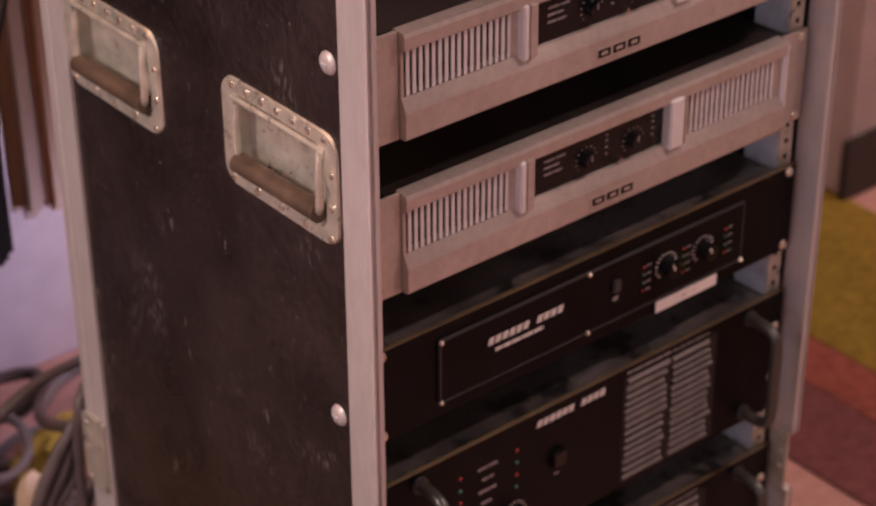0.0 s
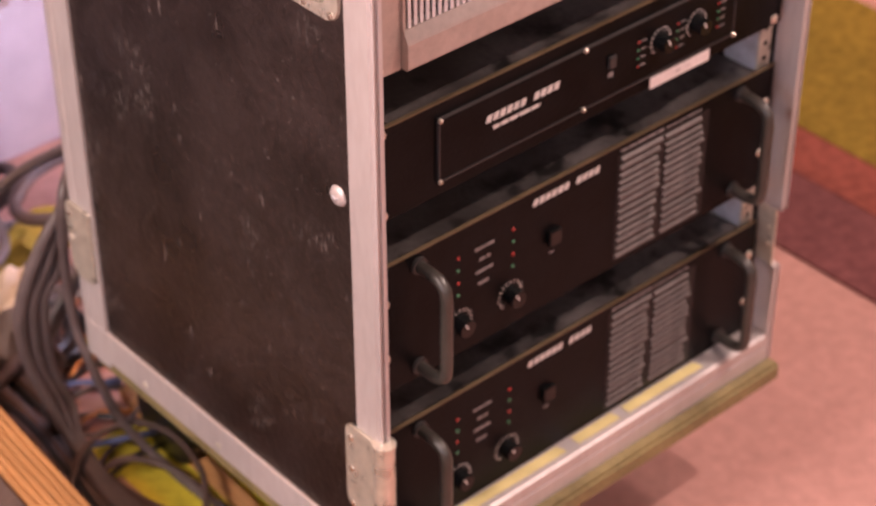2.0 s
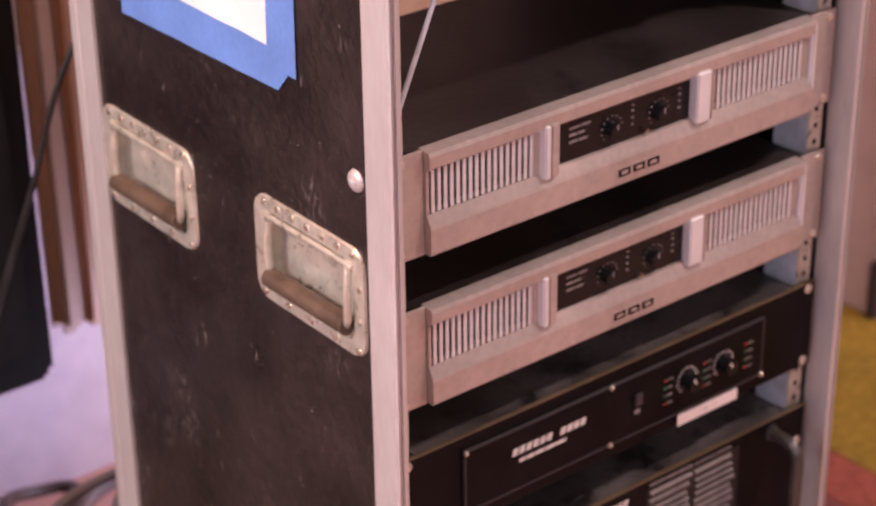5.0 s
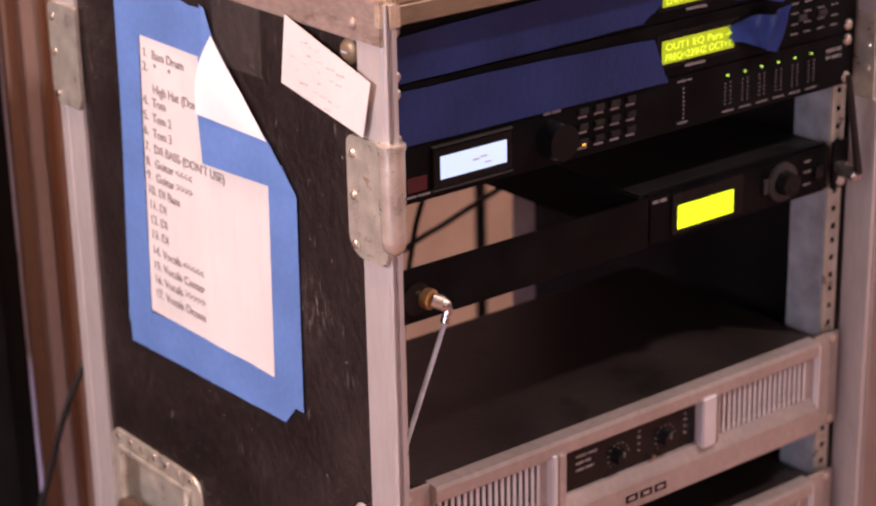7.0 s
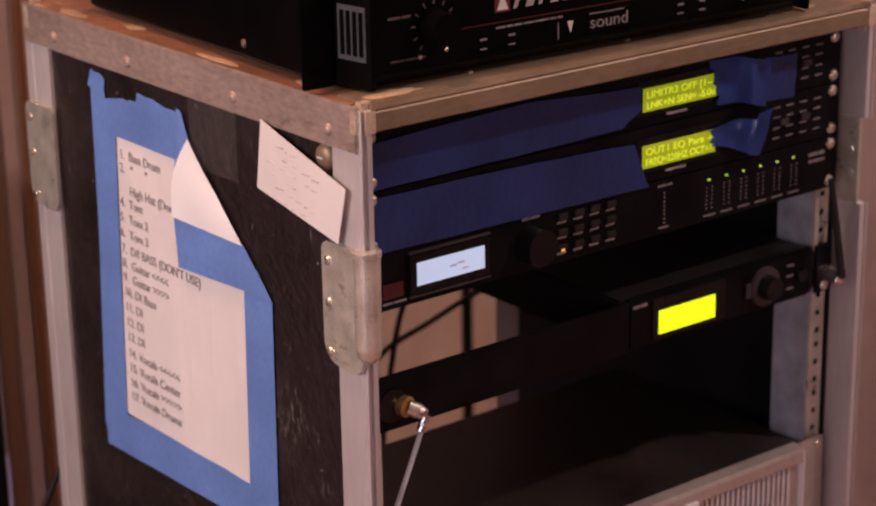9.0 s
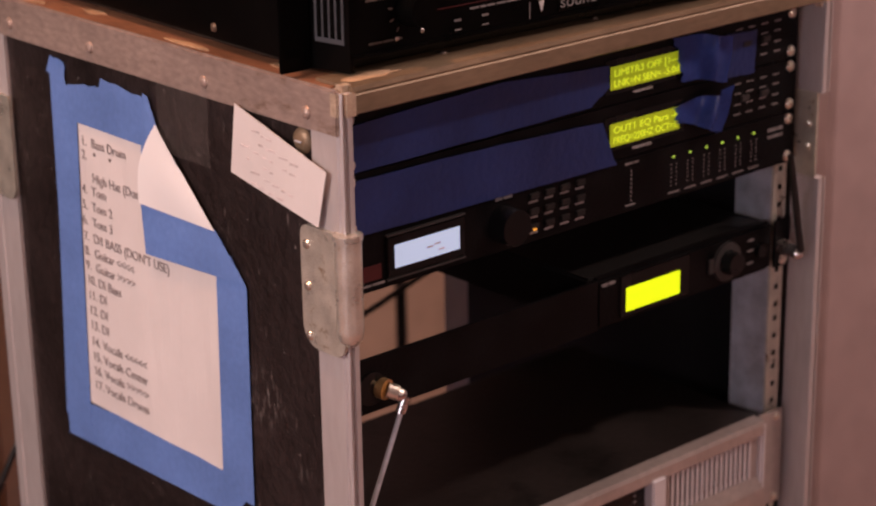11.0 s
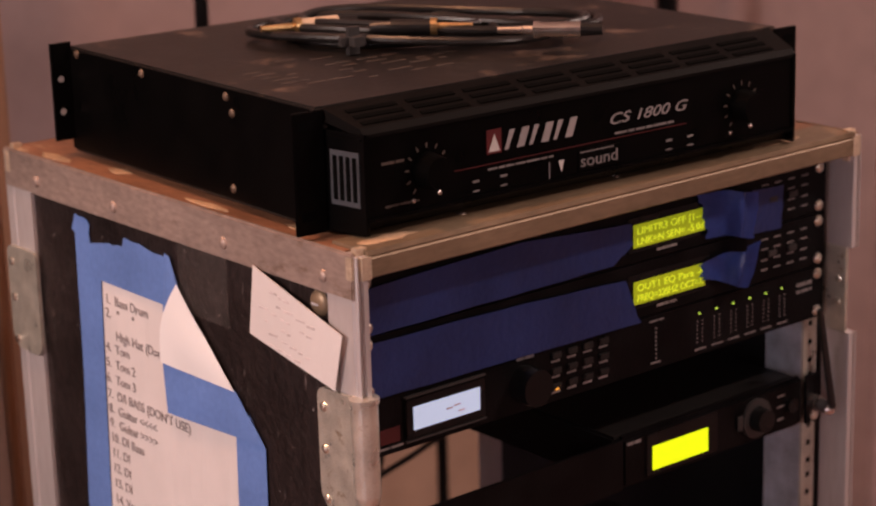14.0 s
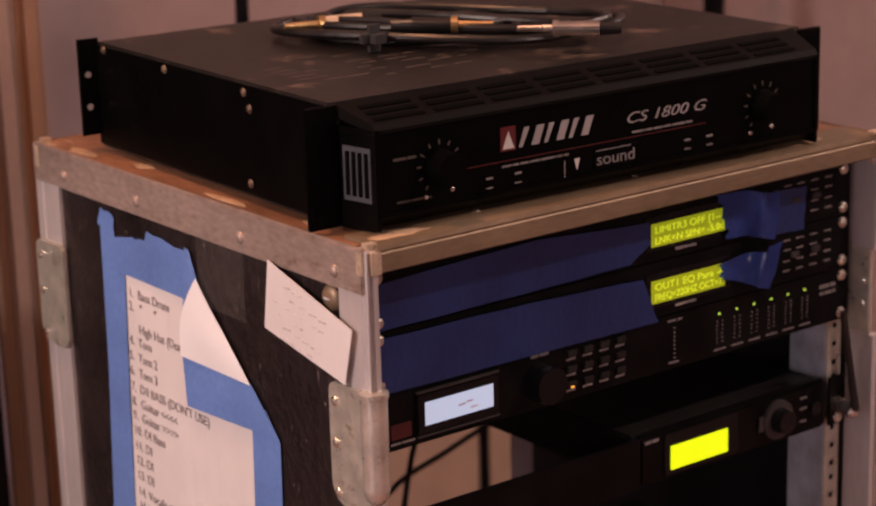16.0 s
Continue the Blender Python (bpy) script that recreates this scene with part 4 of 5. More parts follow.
# ---- one-unit processors ----
def taped_processor(n, lines):
    t = thing("signal_processor", "black one-unit processor with a green text display", "signal processor", "taped processors", at=(0, 0, unit(n)))
    part("chassis", boxed(0.02, 0.4626, 0.002, 0.26, 0.002, 0.041), BLACK_DUST, t)
    face = part("faceplate", boxed(0, 0.4826, -0.003, 0.0, 0.0003, 0.0439, bevel=0.0006), BLACK_PAINT, t)
    part("display_frame", boxed(0.256, 0.345, -0.0036, -0.003, 0.0085, 0.0355), BLACK_GLOSS, face)
    disp = part("display", boxed(0.2615, 0.3390, -0.0042, -0.0036, 0.0120, 0.0300), LCD_GREEN, face, "lit green text display")
    for k, words in enumerate(lines):
        lettering("display_text", words, 0.0078, (0.2645, -0.0044, 0.0222 - k * 0.0082), LCD_TEXT, disp, width=0.0725)
    lettering("print_line", "MADE IN U.S.A.", 0.0030, (0.287, -0.0032, 0.0055), INK, face, width=0.022)
    for x in (0.405, 0.420, 0.436, 0.452):
        for z in (0.009, 0.017, 0.026, 0.034):
            part("print_line", boxed(x, x + 0.008, -0.0032, -0.003, z, z + 0.0012), INK_DIM, face)
    for x in (0.412, 0.436):
        part("button", boxed(x, x + 0.010, -0.0052, -0.003, 0.0195, 0.0245, bevel=0.0006), GREY_PANEL, face)
    screws(t, [(0.00875, 0.0064), (0.00875, 0.0381), (0.4739, 0.0064), (0.4739, 0.0381)], -0.003)
    return t


taped_processor(23, ("LIMITR3 OFF [1---", "LNK=N SEN= -5.0d"))
taped_processor(22, ("OUT1 EQ Para -6", "FREQ=220HZ OCT=1."))


def speaker_processor():
    t = thing("speaker_processor", "black one-unit processor with white display and keypad", "signal processor", at=(0, 0, unit(21)))
    part("chassis", boxed(0.02, 0.4626, 0.002, 0.15, 0.002, 0.041), BLACK_DUST, t)
    face = part("faceplate", boxed(0, 0.4826, -0.003, 0.0, 0.0003, 0.0439, bevel=0.0006), BLACK_PAINT, t)
    frame_ = part("display_frame", boxed(0.038, 0.1115, -0.0055, -0.003, 0.0070, 0.0375, bevel=0.001), BLACK_GLOSS, face)
    for z in (0.0060, 0.0385):
        part("display_trim", boxed(0.038, 0.1115, -0.0058, -0.003, z - 0.0006, z + 0.0006), GREY_PANEL, frame_)
    d = part("display", boxed(0.0445, 0.1055, -0.0060, -0.0055, 0.0137, 0.0308), LCD_WHITE, face, "lit white display")
    for x, z in ((0.074, 0.0215), (0.081, 0.0225), (0.085, 0.0175)):
        part("display_mark", boxed(x, x + 0.006, -0.0062, -0.006, z, z + 0.0012), PENCIL, d)
    part("maker_badge", boxed(0.0165, 0.034, -0.0034, -0.003, 0.0085, 0.0195), BADGE_RED, face, "small red maker's badge")
    small_print(face, 0.016, 0.038, 0.0045, 0.0016, INK_DIM, -0.0032)
    part("data_wheel", rod(bmesh.new(), (0.1505, -0.003, 0.0215), (0.1505, -0.019, 0.0215), 0.0150, 28, 0.0138), BLACK_GLOSS, face, "round black data wheel")
    small_print(face, 0.143, 0.161, 0.0400, 0.0022, INK_DIM, -0.0032)
    for i in range(4):
        for j in range(3):
            x, z = 0.1768 + i * 0.0162, 0.0095 + j * 0.0120
            part("key", boxed(x, x + 0.0095, -0.0052, -0.003, z, z + 0.0050, bevel=0.0006), BLACK_DUST, face)
            part("print_line", boxed(x, x + 0.009, -0.0032, -0.003, z - 0.0028, z - 0.0013), GREY_INK if j == 0 else INK_DIM, face)
    part("led", boxed(0.1795, 0.1825, -0.0056, -0.005, 0.0098, 0.0112), LED_AMBER, face)
    for k in range(8):
        part("meter_dot", boxed(0.2855, 0.2870, -0.0034, -0.003, 0.0085 + k * 0.0034, 0.0097 + k * 0.0034), INK_DIM, face)
    small_print(face, 0.279, 0.296, 0.0385, 0.0014, INK_DIM, -0.0032)
    small_print(face, 0.280, 0.293, 0.0050, 0.0014, INK_DIM, -0.0032)
    for k in range(6):
        x = 0.334 + k * 0.0192
        part("led", boxed(x - 0.0008, x + 0.0008, -0.0040, -0.003, 0.0337, 0.0350), LED_GREEN, face)
        for j in range(6):
            for dx in (-0.002, 0.004):
                part("meter_dot", boxed(x + dx - 0.0006, x + dx + 0.0006, -0.0032, -0.003, 0.0105 + j * 0.0034, 0.0117 + j * 0.0034), INK_DIM, face)
        part("print_line", boxed(x - 0.005, x + 0.008, -0.0032, -0.003, 0.0015 + 0.003, 0.0058), INK_DIM, face)
    small_print(face, 0.448, 0.468, 0.0310, 0.0030, INK_DIM, -0.0032)
    small_print(face, 0.448, 0.468, 0.0255, 0.0024, INK_DIM, -0.0032)
    screws(t, [(0.00875, 0.0064), (0.00875, 0.0381), (0.4739, 0.0064), (0.4739, 0.0381)], -0.003)


speaker_processor()


def receiver():
    t = thing("wireless_receiver", "black half-rack wireless unit with yellow display and antennas", "wireless receiver", at=(0, 0, unit(19) - 0.002))
    part("body", boxed(0.252, 0.4625, 0.0085, 0.235, 0.001, 0.0400, bevel=0.002), BLACK_DUST, t)
    face = part("front_panel", boxed(0.252, 0.4625, -0.001, 0.0085, 0.0, 0.0420, bevel=0.003), BLACK_PAINT, t)
    part("display_frame", boxed(0.2775, 0.3575, -0.0022, -0.001, 0.0045, 0.0385, bevel=0.001), BLACK_GLOSS, face)
    part("display", boxed(0.2835, 0.3455, -0.0028, -0.0022, 0.0085, 0.0280), LCD_YELLOW, face, "bright yellow-green display")
    small_print(face, 0.257, 0.273, 0.0350, 0.0026, INK_DIM, -0.0013)
    ring = part("control_ring", rod(bmesh.new(), (0.4030, -0.001, 0.021), (0.4030, -0.004, 0.021), 0.0165, 28), GREY_PANEL, face)
    part("control_knob", rod(bmesh.new(), (0.4030, -0.004, 0.021), (0.4030, -0.014, 0.021), 0.0105, 24, 0.0095), BLACK_GLOSS, ring)
    part("button", boxed(0.380, 0.388, -0.003, -0.001, 0.014, 0.028, bevel=0.001), GREY_PANEL, face)
    for z in (0.011, 0.022, 0.031):
        part("print_line", boxed(0.430, 0.438, -0.0013, -0.001, z, z + 0.0014), INK_DIM, face)
    part("jack", rod(bmesh.new(), (0.446, -0.001, 0.021), (0.446, -0.005, 0.021), 0.006, 16), BLACK_GLOSS, face)
    # bracket arm that fills the other half of the rack width
    arm = part("bracket_arm", boxed(0.0, 0.2515, -0.003, -0.0005, 0.0005, 0.0425, bevel=0.0006), BLACK_PAINT, t)
    part("flange", boxed(0.012, 0.2515, -0.0003, 0.045, 0.0005, 0.002), BLACK_PAINT, arm)
    part("rack_ear", boxed(0.4630, 0.4826, -0.003, -0.0005, 0.0005, 0.0425, bevel=0.0006), BLACK_PAINT, t)
    # drooping antenna on the arm
    left = part("antenna", rod(bmesh.new(), (0.030, -0.003, 0.018), (0.0315, -0.009, 0.0175), 0.0078, 18), GOLD, t, "brass antenna connector with thin whip")
    part("washer", rod(bmesh.new(), (0.0215, -0.003, 0.0195), (0.0215, -0.005, 0.0195), 0.0125, 20), BLACK_GLOSS, left)
    part("collar", rod(bmesh.new(), (0.0315, -0.009, 0.0175), (0.0375, -0.0135, 0.0145), 0.0056, 16), STEEL, left)
    part("elbow", dome(bmesh.new(), (0.0385, -0.0135, 0.0135), (0.6, -0.7, -0.3), 0.0056, 0.0065, 16), CHROME, left)
    part("sleeve", rod(bmesh.new(), (0.0415, -0.0165, 0.0115), (0.0375, -0.0160, 0.000), 0.0036, 14), CHROME, left)
    part("whip", rod(bmesh.new(), (0.0375, -0.0160, 0.000), (0.0005, -0.0120, -0.093), 0.0019, 10), ZINC_DULL, left)
    right = part("antenna", rod(bmesh.new(), (0.4715, -0.003, 0.018), (0.4715, -0.010, 0.018), 0.0070, 18), CHROME, t, "chrome antenna connector with black whip")
    part("collar", rod(bmesh.new(), (0.4715, -0.010, 0.018), (0.4735, -0.018, 0.016), 0.0055, 16), GREY_PANEL, right)
    part("elbow", dome(bmesh.new(), (0.4740, -0.017, 0.015), (0.2, -1, 0), 0.0058, 0.007, 16), CHROME, right)
    part("whip", rod(bmesh.new(), (0.4735, -0.0225, 0.018), (0.4560, -0.0215, 0.1055), 0.0034, 10, 0.0028), CABLE, right)
    screws(t, [(0.4739, 0.0064)], -0.003)


receiver()


# ---- tape, paper and card ----
def ribbon(name, outline, axis, at, thick, material, label, category, group=""):
    """A flat strip of tape or paper with its own cut outline."""
    bm = prism(bmesh.new(), outline, axis, at, at + thick)
    return solid(name, bm, material, label, category, group)


def torn(p, q, n, amp, seed):
    """Points from p to q with a torn wobble."""
    rnd = random.Random(seed)
    return [(p[0] + (q[0] - p[0]) * k / n + (rnd.uniform(-amp, amp) if 0 < k < n else 0), p[1] + (q[1] - p[1]) * k / n + (rnd.uniform(-amp, amp) if 0 < k < n else 0)) for k in range(n)]


# Tape on the processor fronts, painted darker for the shade there
y_tape = -0.0046
ribbon("masking_tape", torn((0.004, 1.223), (0.240, 1.2255), 9, 0.0004, 1) + torn((0.240, 1.2255), (0.2605, 1.238), 3, 0.002, 2) + torn((0.2605, 1.238), (0.2590, 1.2545), 4, 0.002, 3) + torn((0.2590, 1.2545), (0.150, 1.2615), 4, 0.0005, 4) + torn((0.150, 1.2615), (0.004, 1.256), 4, 0.0005, 5) + [(0.004, 1.256)], "y", y_tape, 0.0006, BLUE_TAPE_SHADED, "blue masking tape across a processor front, its shade put into the colour", "tape", "blue tape")
ribbon("masking_tape", torn((0.004, 1.1775), (0.268, 1.1755), 9, 0.0004, 6) + torn((0.268, 1.1755), (0.2520, 1.2115), 4, 0.002, 7) + torn((0.2520, 1.2115), (0.150, 1.2160), 4, 0.0005, 8) + torn((0.150, 1.2160), (0.004, 1.2180), 5, 0.0005, 9) + [(0.004, 1.2180)], "y", y_tape - 0.0007, 0.0006, BLUE_TAPE_SHADED, "blue masking tape across a processor front, its shade put into the colour", "tape", "blue tape")


def curled(name, corners, lift, seed, label):
    """A tape end stuck down at its torn near edge, then folded up into a ridge and hanging free; corners are (x, z)."""
    rnd = random.Random(seed)
    bm = bmesh.new()
    (a, b, c, d), nx, nz, grid = corners, 30, 12, []
    tear = [rnd.uniform(-0.0035, 0.0035) for _ in range(nz + 1)]
    for i in range(nx + 1):
        row = []
        for j in range(nz + 1):
            u, v = i / nx, j / nz
            x, z = [(1 - u) * ((1 - v) * a[k] + v * b[k]) + u * ((1 - v) * d[k] + v * c[k]) for k in range(2)]
            ridge = math.exp(-((u - 0.60 - 0.08 * (v - 0.5)) / 0.11) ** 2)
            free = max(0.0, (u - 0.60) / 0.40)
            y = -0.0056 - lift * (ridge + 0.55 * free * (0.6 + 0.4 * math.sin(2.5 * v + seed))) - 0.0008 * math.sin(9 * u + 5 * v) - 0.0005 * abs(math.sin(23 * u - 9 * v))
            x += tear[j] * max(0.0, 1 - 5 * u) + 0.0016 * math.sin(6 * v + seed) * free
            row.append(bm.verts.new((x, y, z + 0.0012 * math.sin(7 * u + seed))))
        grid.append(row)
    for i in range(nx):
        for j in range(nz):
            bm.faces.new((grid[i][j], grid[i + 1][j], grid[i + 1][j + 1], grid[i][j + 1]))
    bmesh.ops.solidify(bm, geom=bm.faces[:], thickness=0.0003)
    return solid(name, bm, TAPE_SHEEN, label, "tape", "blue tape")


curled("masking_tape", ((0.338, 1.2290), (0.331, 1.2650), (0.393, 1.2570), (0.393, 1.2190)), 0.009, 11, "crumpled blue masking tape end on a processor")
curled("masking_tape", ((0.334, 1.1960), (0.332, 1.2080), (0.395, 1.2165), (0.385, 1.1790)), 0.011, 12, "crumpled blue masking tape end on a processor")
ribbon("masking_tape", torn((0.392, 1.2200), (0.427, 1.2190), 4, 0.0006, 13) + torn((0.427, 1.2190), (0.429, 1.2540), 4, 0.001, 14) + torn((0.429, 1.2540), (0.392, 1.2560), 4, 0.0005, 15) + [(0.392, 1.2560)], "y", y_tape, 0.0005, BLUE_TAPE_SHADED, "flat blue masking tape on a processor, its shade put into the colour", "tape", "blue tape")

# the taped input list on the side panel: tape frame, sheet, folded corner
xs = -0.0132
sheet = thing("input_list", "printed paper input list taped up with blue masking tape", "paper list", at=(0, 0.004, -0.0025))
part("sheet", prism(bmesh.new(), [(0.313, 0.966), (0.127, 0.966), (0.124, 1.125), (0.200, 1.208), (0.301, 1.2065)], "x", xs, xs + 0.0003), PAPER, sheet, "white paper, slightly wrinkled")
part("tape_strip", prism(bmesh.new(), torn((0.349, 0.927), (0.091, 0.934), 10, 0.0006, 21) + [(0.0905, 0.962)] + torn((0.091, 0.966), (0.313, 0.9668), 6, 0.0006, 22) + [(0.350, 0.962)], "x", xs - 0.0006, xs - 0.0001), BLUE_TAPE, sheet, "blue masking tape")
part("tape_strip", prism(bmesh.new(), [(0.351, 0.945), (0.3135, 0.945), (0.306, 1.12), (0.2995, 1.236), (0.314, 1.2335), (0.3155, 1.2400), (0.3135, 1.2480)] + torn((0.3165, 1.2515), (0.340, 1.2550), 4, 0.0008, 23) + [(0.3415, 1.2400), (0.3365, 1.2385), (0.339, 1.12)], "x", xs - 0.0009, xs - 0.0006), BLUE_TAPE, sheet, "blue masking tape")
part("tape_strip", prism(bmesh.new(), [(0.129, 0.950), (0.0905, 0.950), (0.0870, 1.124), (0.105, 1.145), (0.1235, 1.133)], "x", xs - 0.0010, xs - 0.0007), BLUE_TAPE, sheet, "blue masking tape")
part("tape_strip", prism(bmesh.new(), [(0.318, 1.206), (0.206, 1.2055)] + torn((0.199, 1.214), (0.200, 1.2455), 3, 0.002, 24) + torn((0.200, 1.2425), (0.262, 1.2480), 6, 0.001, 25) + torn((0.262, 1.2480), (0.266, 1.2400), 3, 0.001, 26) + torn((0.266, 1.2400), (0.300, 1.2375), 5, 0.0012, 27) + [(0.318, 1.2330)], "x", xs - 0.0013, xs - 0.0010), BLUE_TAPE, sheet, "torn blue masking tape")


def flap(name, corners, material, lift, label, bow=0.0):
    """A peeled corner that stands off the sheet; corners are (y, z, height) and the lift bows it."""
    bm = bmesh.new()
    (a, b, c, d), n = corners, 10
    rows = []
    for i in range(n + 1):
        u = i / n
        row = []
        for j in range(n + 1):
            v = j / n
            y, z, h = [(1 - u) * ((1 - v) * a[k] + v * b[k]) + u * ((1 - v) * d[k] + v * c[k]) for k in range(3)]
            y += bow * math.sin(math.pi * v) * (1 - u)
            row.append(bm.verts.new((xs - 0.0018 - h - lift * math.sin(math.pi * u) * math.sin(math.pi * min(v, 0.9)), y, z)))
        rows.append(row)
    for i in range(n):
        for j in range(n):
            bm.faces.new((rows[i][j], rows[i + 1][j], rows[i + 1][j + 1], rows[i][j + 1]))
    return part(name, bm, material, sheet, label)


# turned-over corner: back of the paper, with the tape's back along two sides
flap("folded_corner", ((0.2140, 1.1605, 0.0034), (0.187, 1.2275, 0.0026), (0.154, 1.193, 0.0014), (0.121, 1.1595, 0.0006)), PAPER_BACK, 0.0022, "folded-over paper corner", 0.010)
flap("folded_tape", ((0.2110, 1.1205, 0.002), (0.2140, 1.162, 0.002), (0.121, 1.1605, 0.0), (0.0865, 1.1265, 0.0)), BLUE_TAPE, 0.0008, "folded-over blue tape")
flap("folded_tape", ((0.2145, 1.162, 0.002), (0.2035, 1.248, 0.001), (0.199, 1.2460, 0.000), (0.187, 1.224, 0.001)), BLUE_TAPE, 0.001, "folded-over blue tape")
LINES = ((1.193, "1.  Bass Drum"), (1.1815, "2.   \"      \""), (1.1645, "     High Hat (Don't Use)"), (1.153, "4.  Tom"), (1.140, "5.  Tom 2"), (1.127, "6.  Tom 3"), (1.1135, "7.  D/I BASS (DON'T USE)"), (1.101, "8.  Guitar <<<<"), (1.089, "9.  Guitar >>>>"), (1.0765, "10. DI Bass"), (1.0635, "11. DI"), (1.0505, "12. DI"), (1.0375, "13. DI"), (1.0235, "14. Vocals <<<<<"), (1.0105, "15. Vocals Center"), (0.998, "16. Vocals >>>>>"), (0.9855, "17. Vocals Drums"))
for z, words in LINES:
    lettering("list_line", words, 0.0108, (xs - 0.0004, 0.2970 + min((1.20 - z) * 0.10, 0.007), z - 0.0042), PRINT, sheet, "side")

card = thing("index_card", "white index card with faint pencil notes on the case edge", "paper card", at=(0, 0, 0))
part("card", prism(bmesh.new(), [(0.0860, 1.2612), (0.0940, 1.2100), (-0.0035, 1.1915), (-0.0140, 1.2325)], "x", L - 0.0050, L - 0.0045), PAPER, card)
scrawl = random.Random(17)
for k in range(6):
    y = 0.079 + 0.0008 * k
    z = 1.2470 - k * 0.0076
    stop = y - scrawl.uniform(0.025, 0.070)
    while y > stop:
        w = scrawl.uniform(0.003, 0.011)
        if scrawl.random() < 0.75:
            part("note_line", boxed(L - 0.0052, L - 0.0050, y - w, y, z, z + scrawl.uniform(0.0008, 0.0019)), PENCIL, card)
        y -= w + scrawl.uniform(0.0015, 0.004)
        z -= 0.0021 * (w + 0.003) / 0.012
strip = thing("clear_tape_strip", "crinkled clear sticky tape over the case edge", "tape", at=(0, 0, 0))
bm = bmesh.new()
rows = []
for i in range(15):
    u = i / 14
    rows.append([bm.verts.new((L - 0.0016 - 0.0012 * abs(math.sin(5 * v + 3 * u)) * (u > 0.35), 0.186 - 0.062 * v - 0.012 * u * math.sin(3 * v), 1.284 - 0.078 * u)) for v in [j / 12 for j in range(13)]])
for a, b in zip(rows, rows[1:]):
    for j in range(12):
        bm.faces.new((a[j], a[j + 1], b[j + 1], b[j]))
bmesh.ops.solidify(bm, geom=bm.faces[:], thickness=0.0002)
part("film", bm, CLEAR_TAPE, strip)


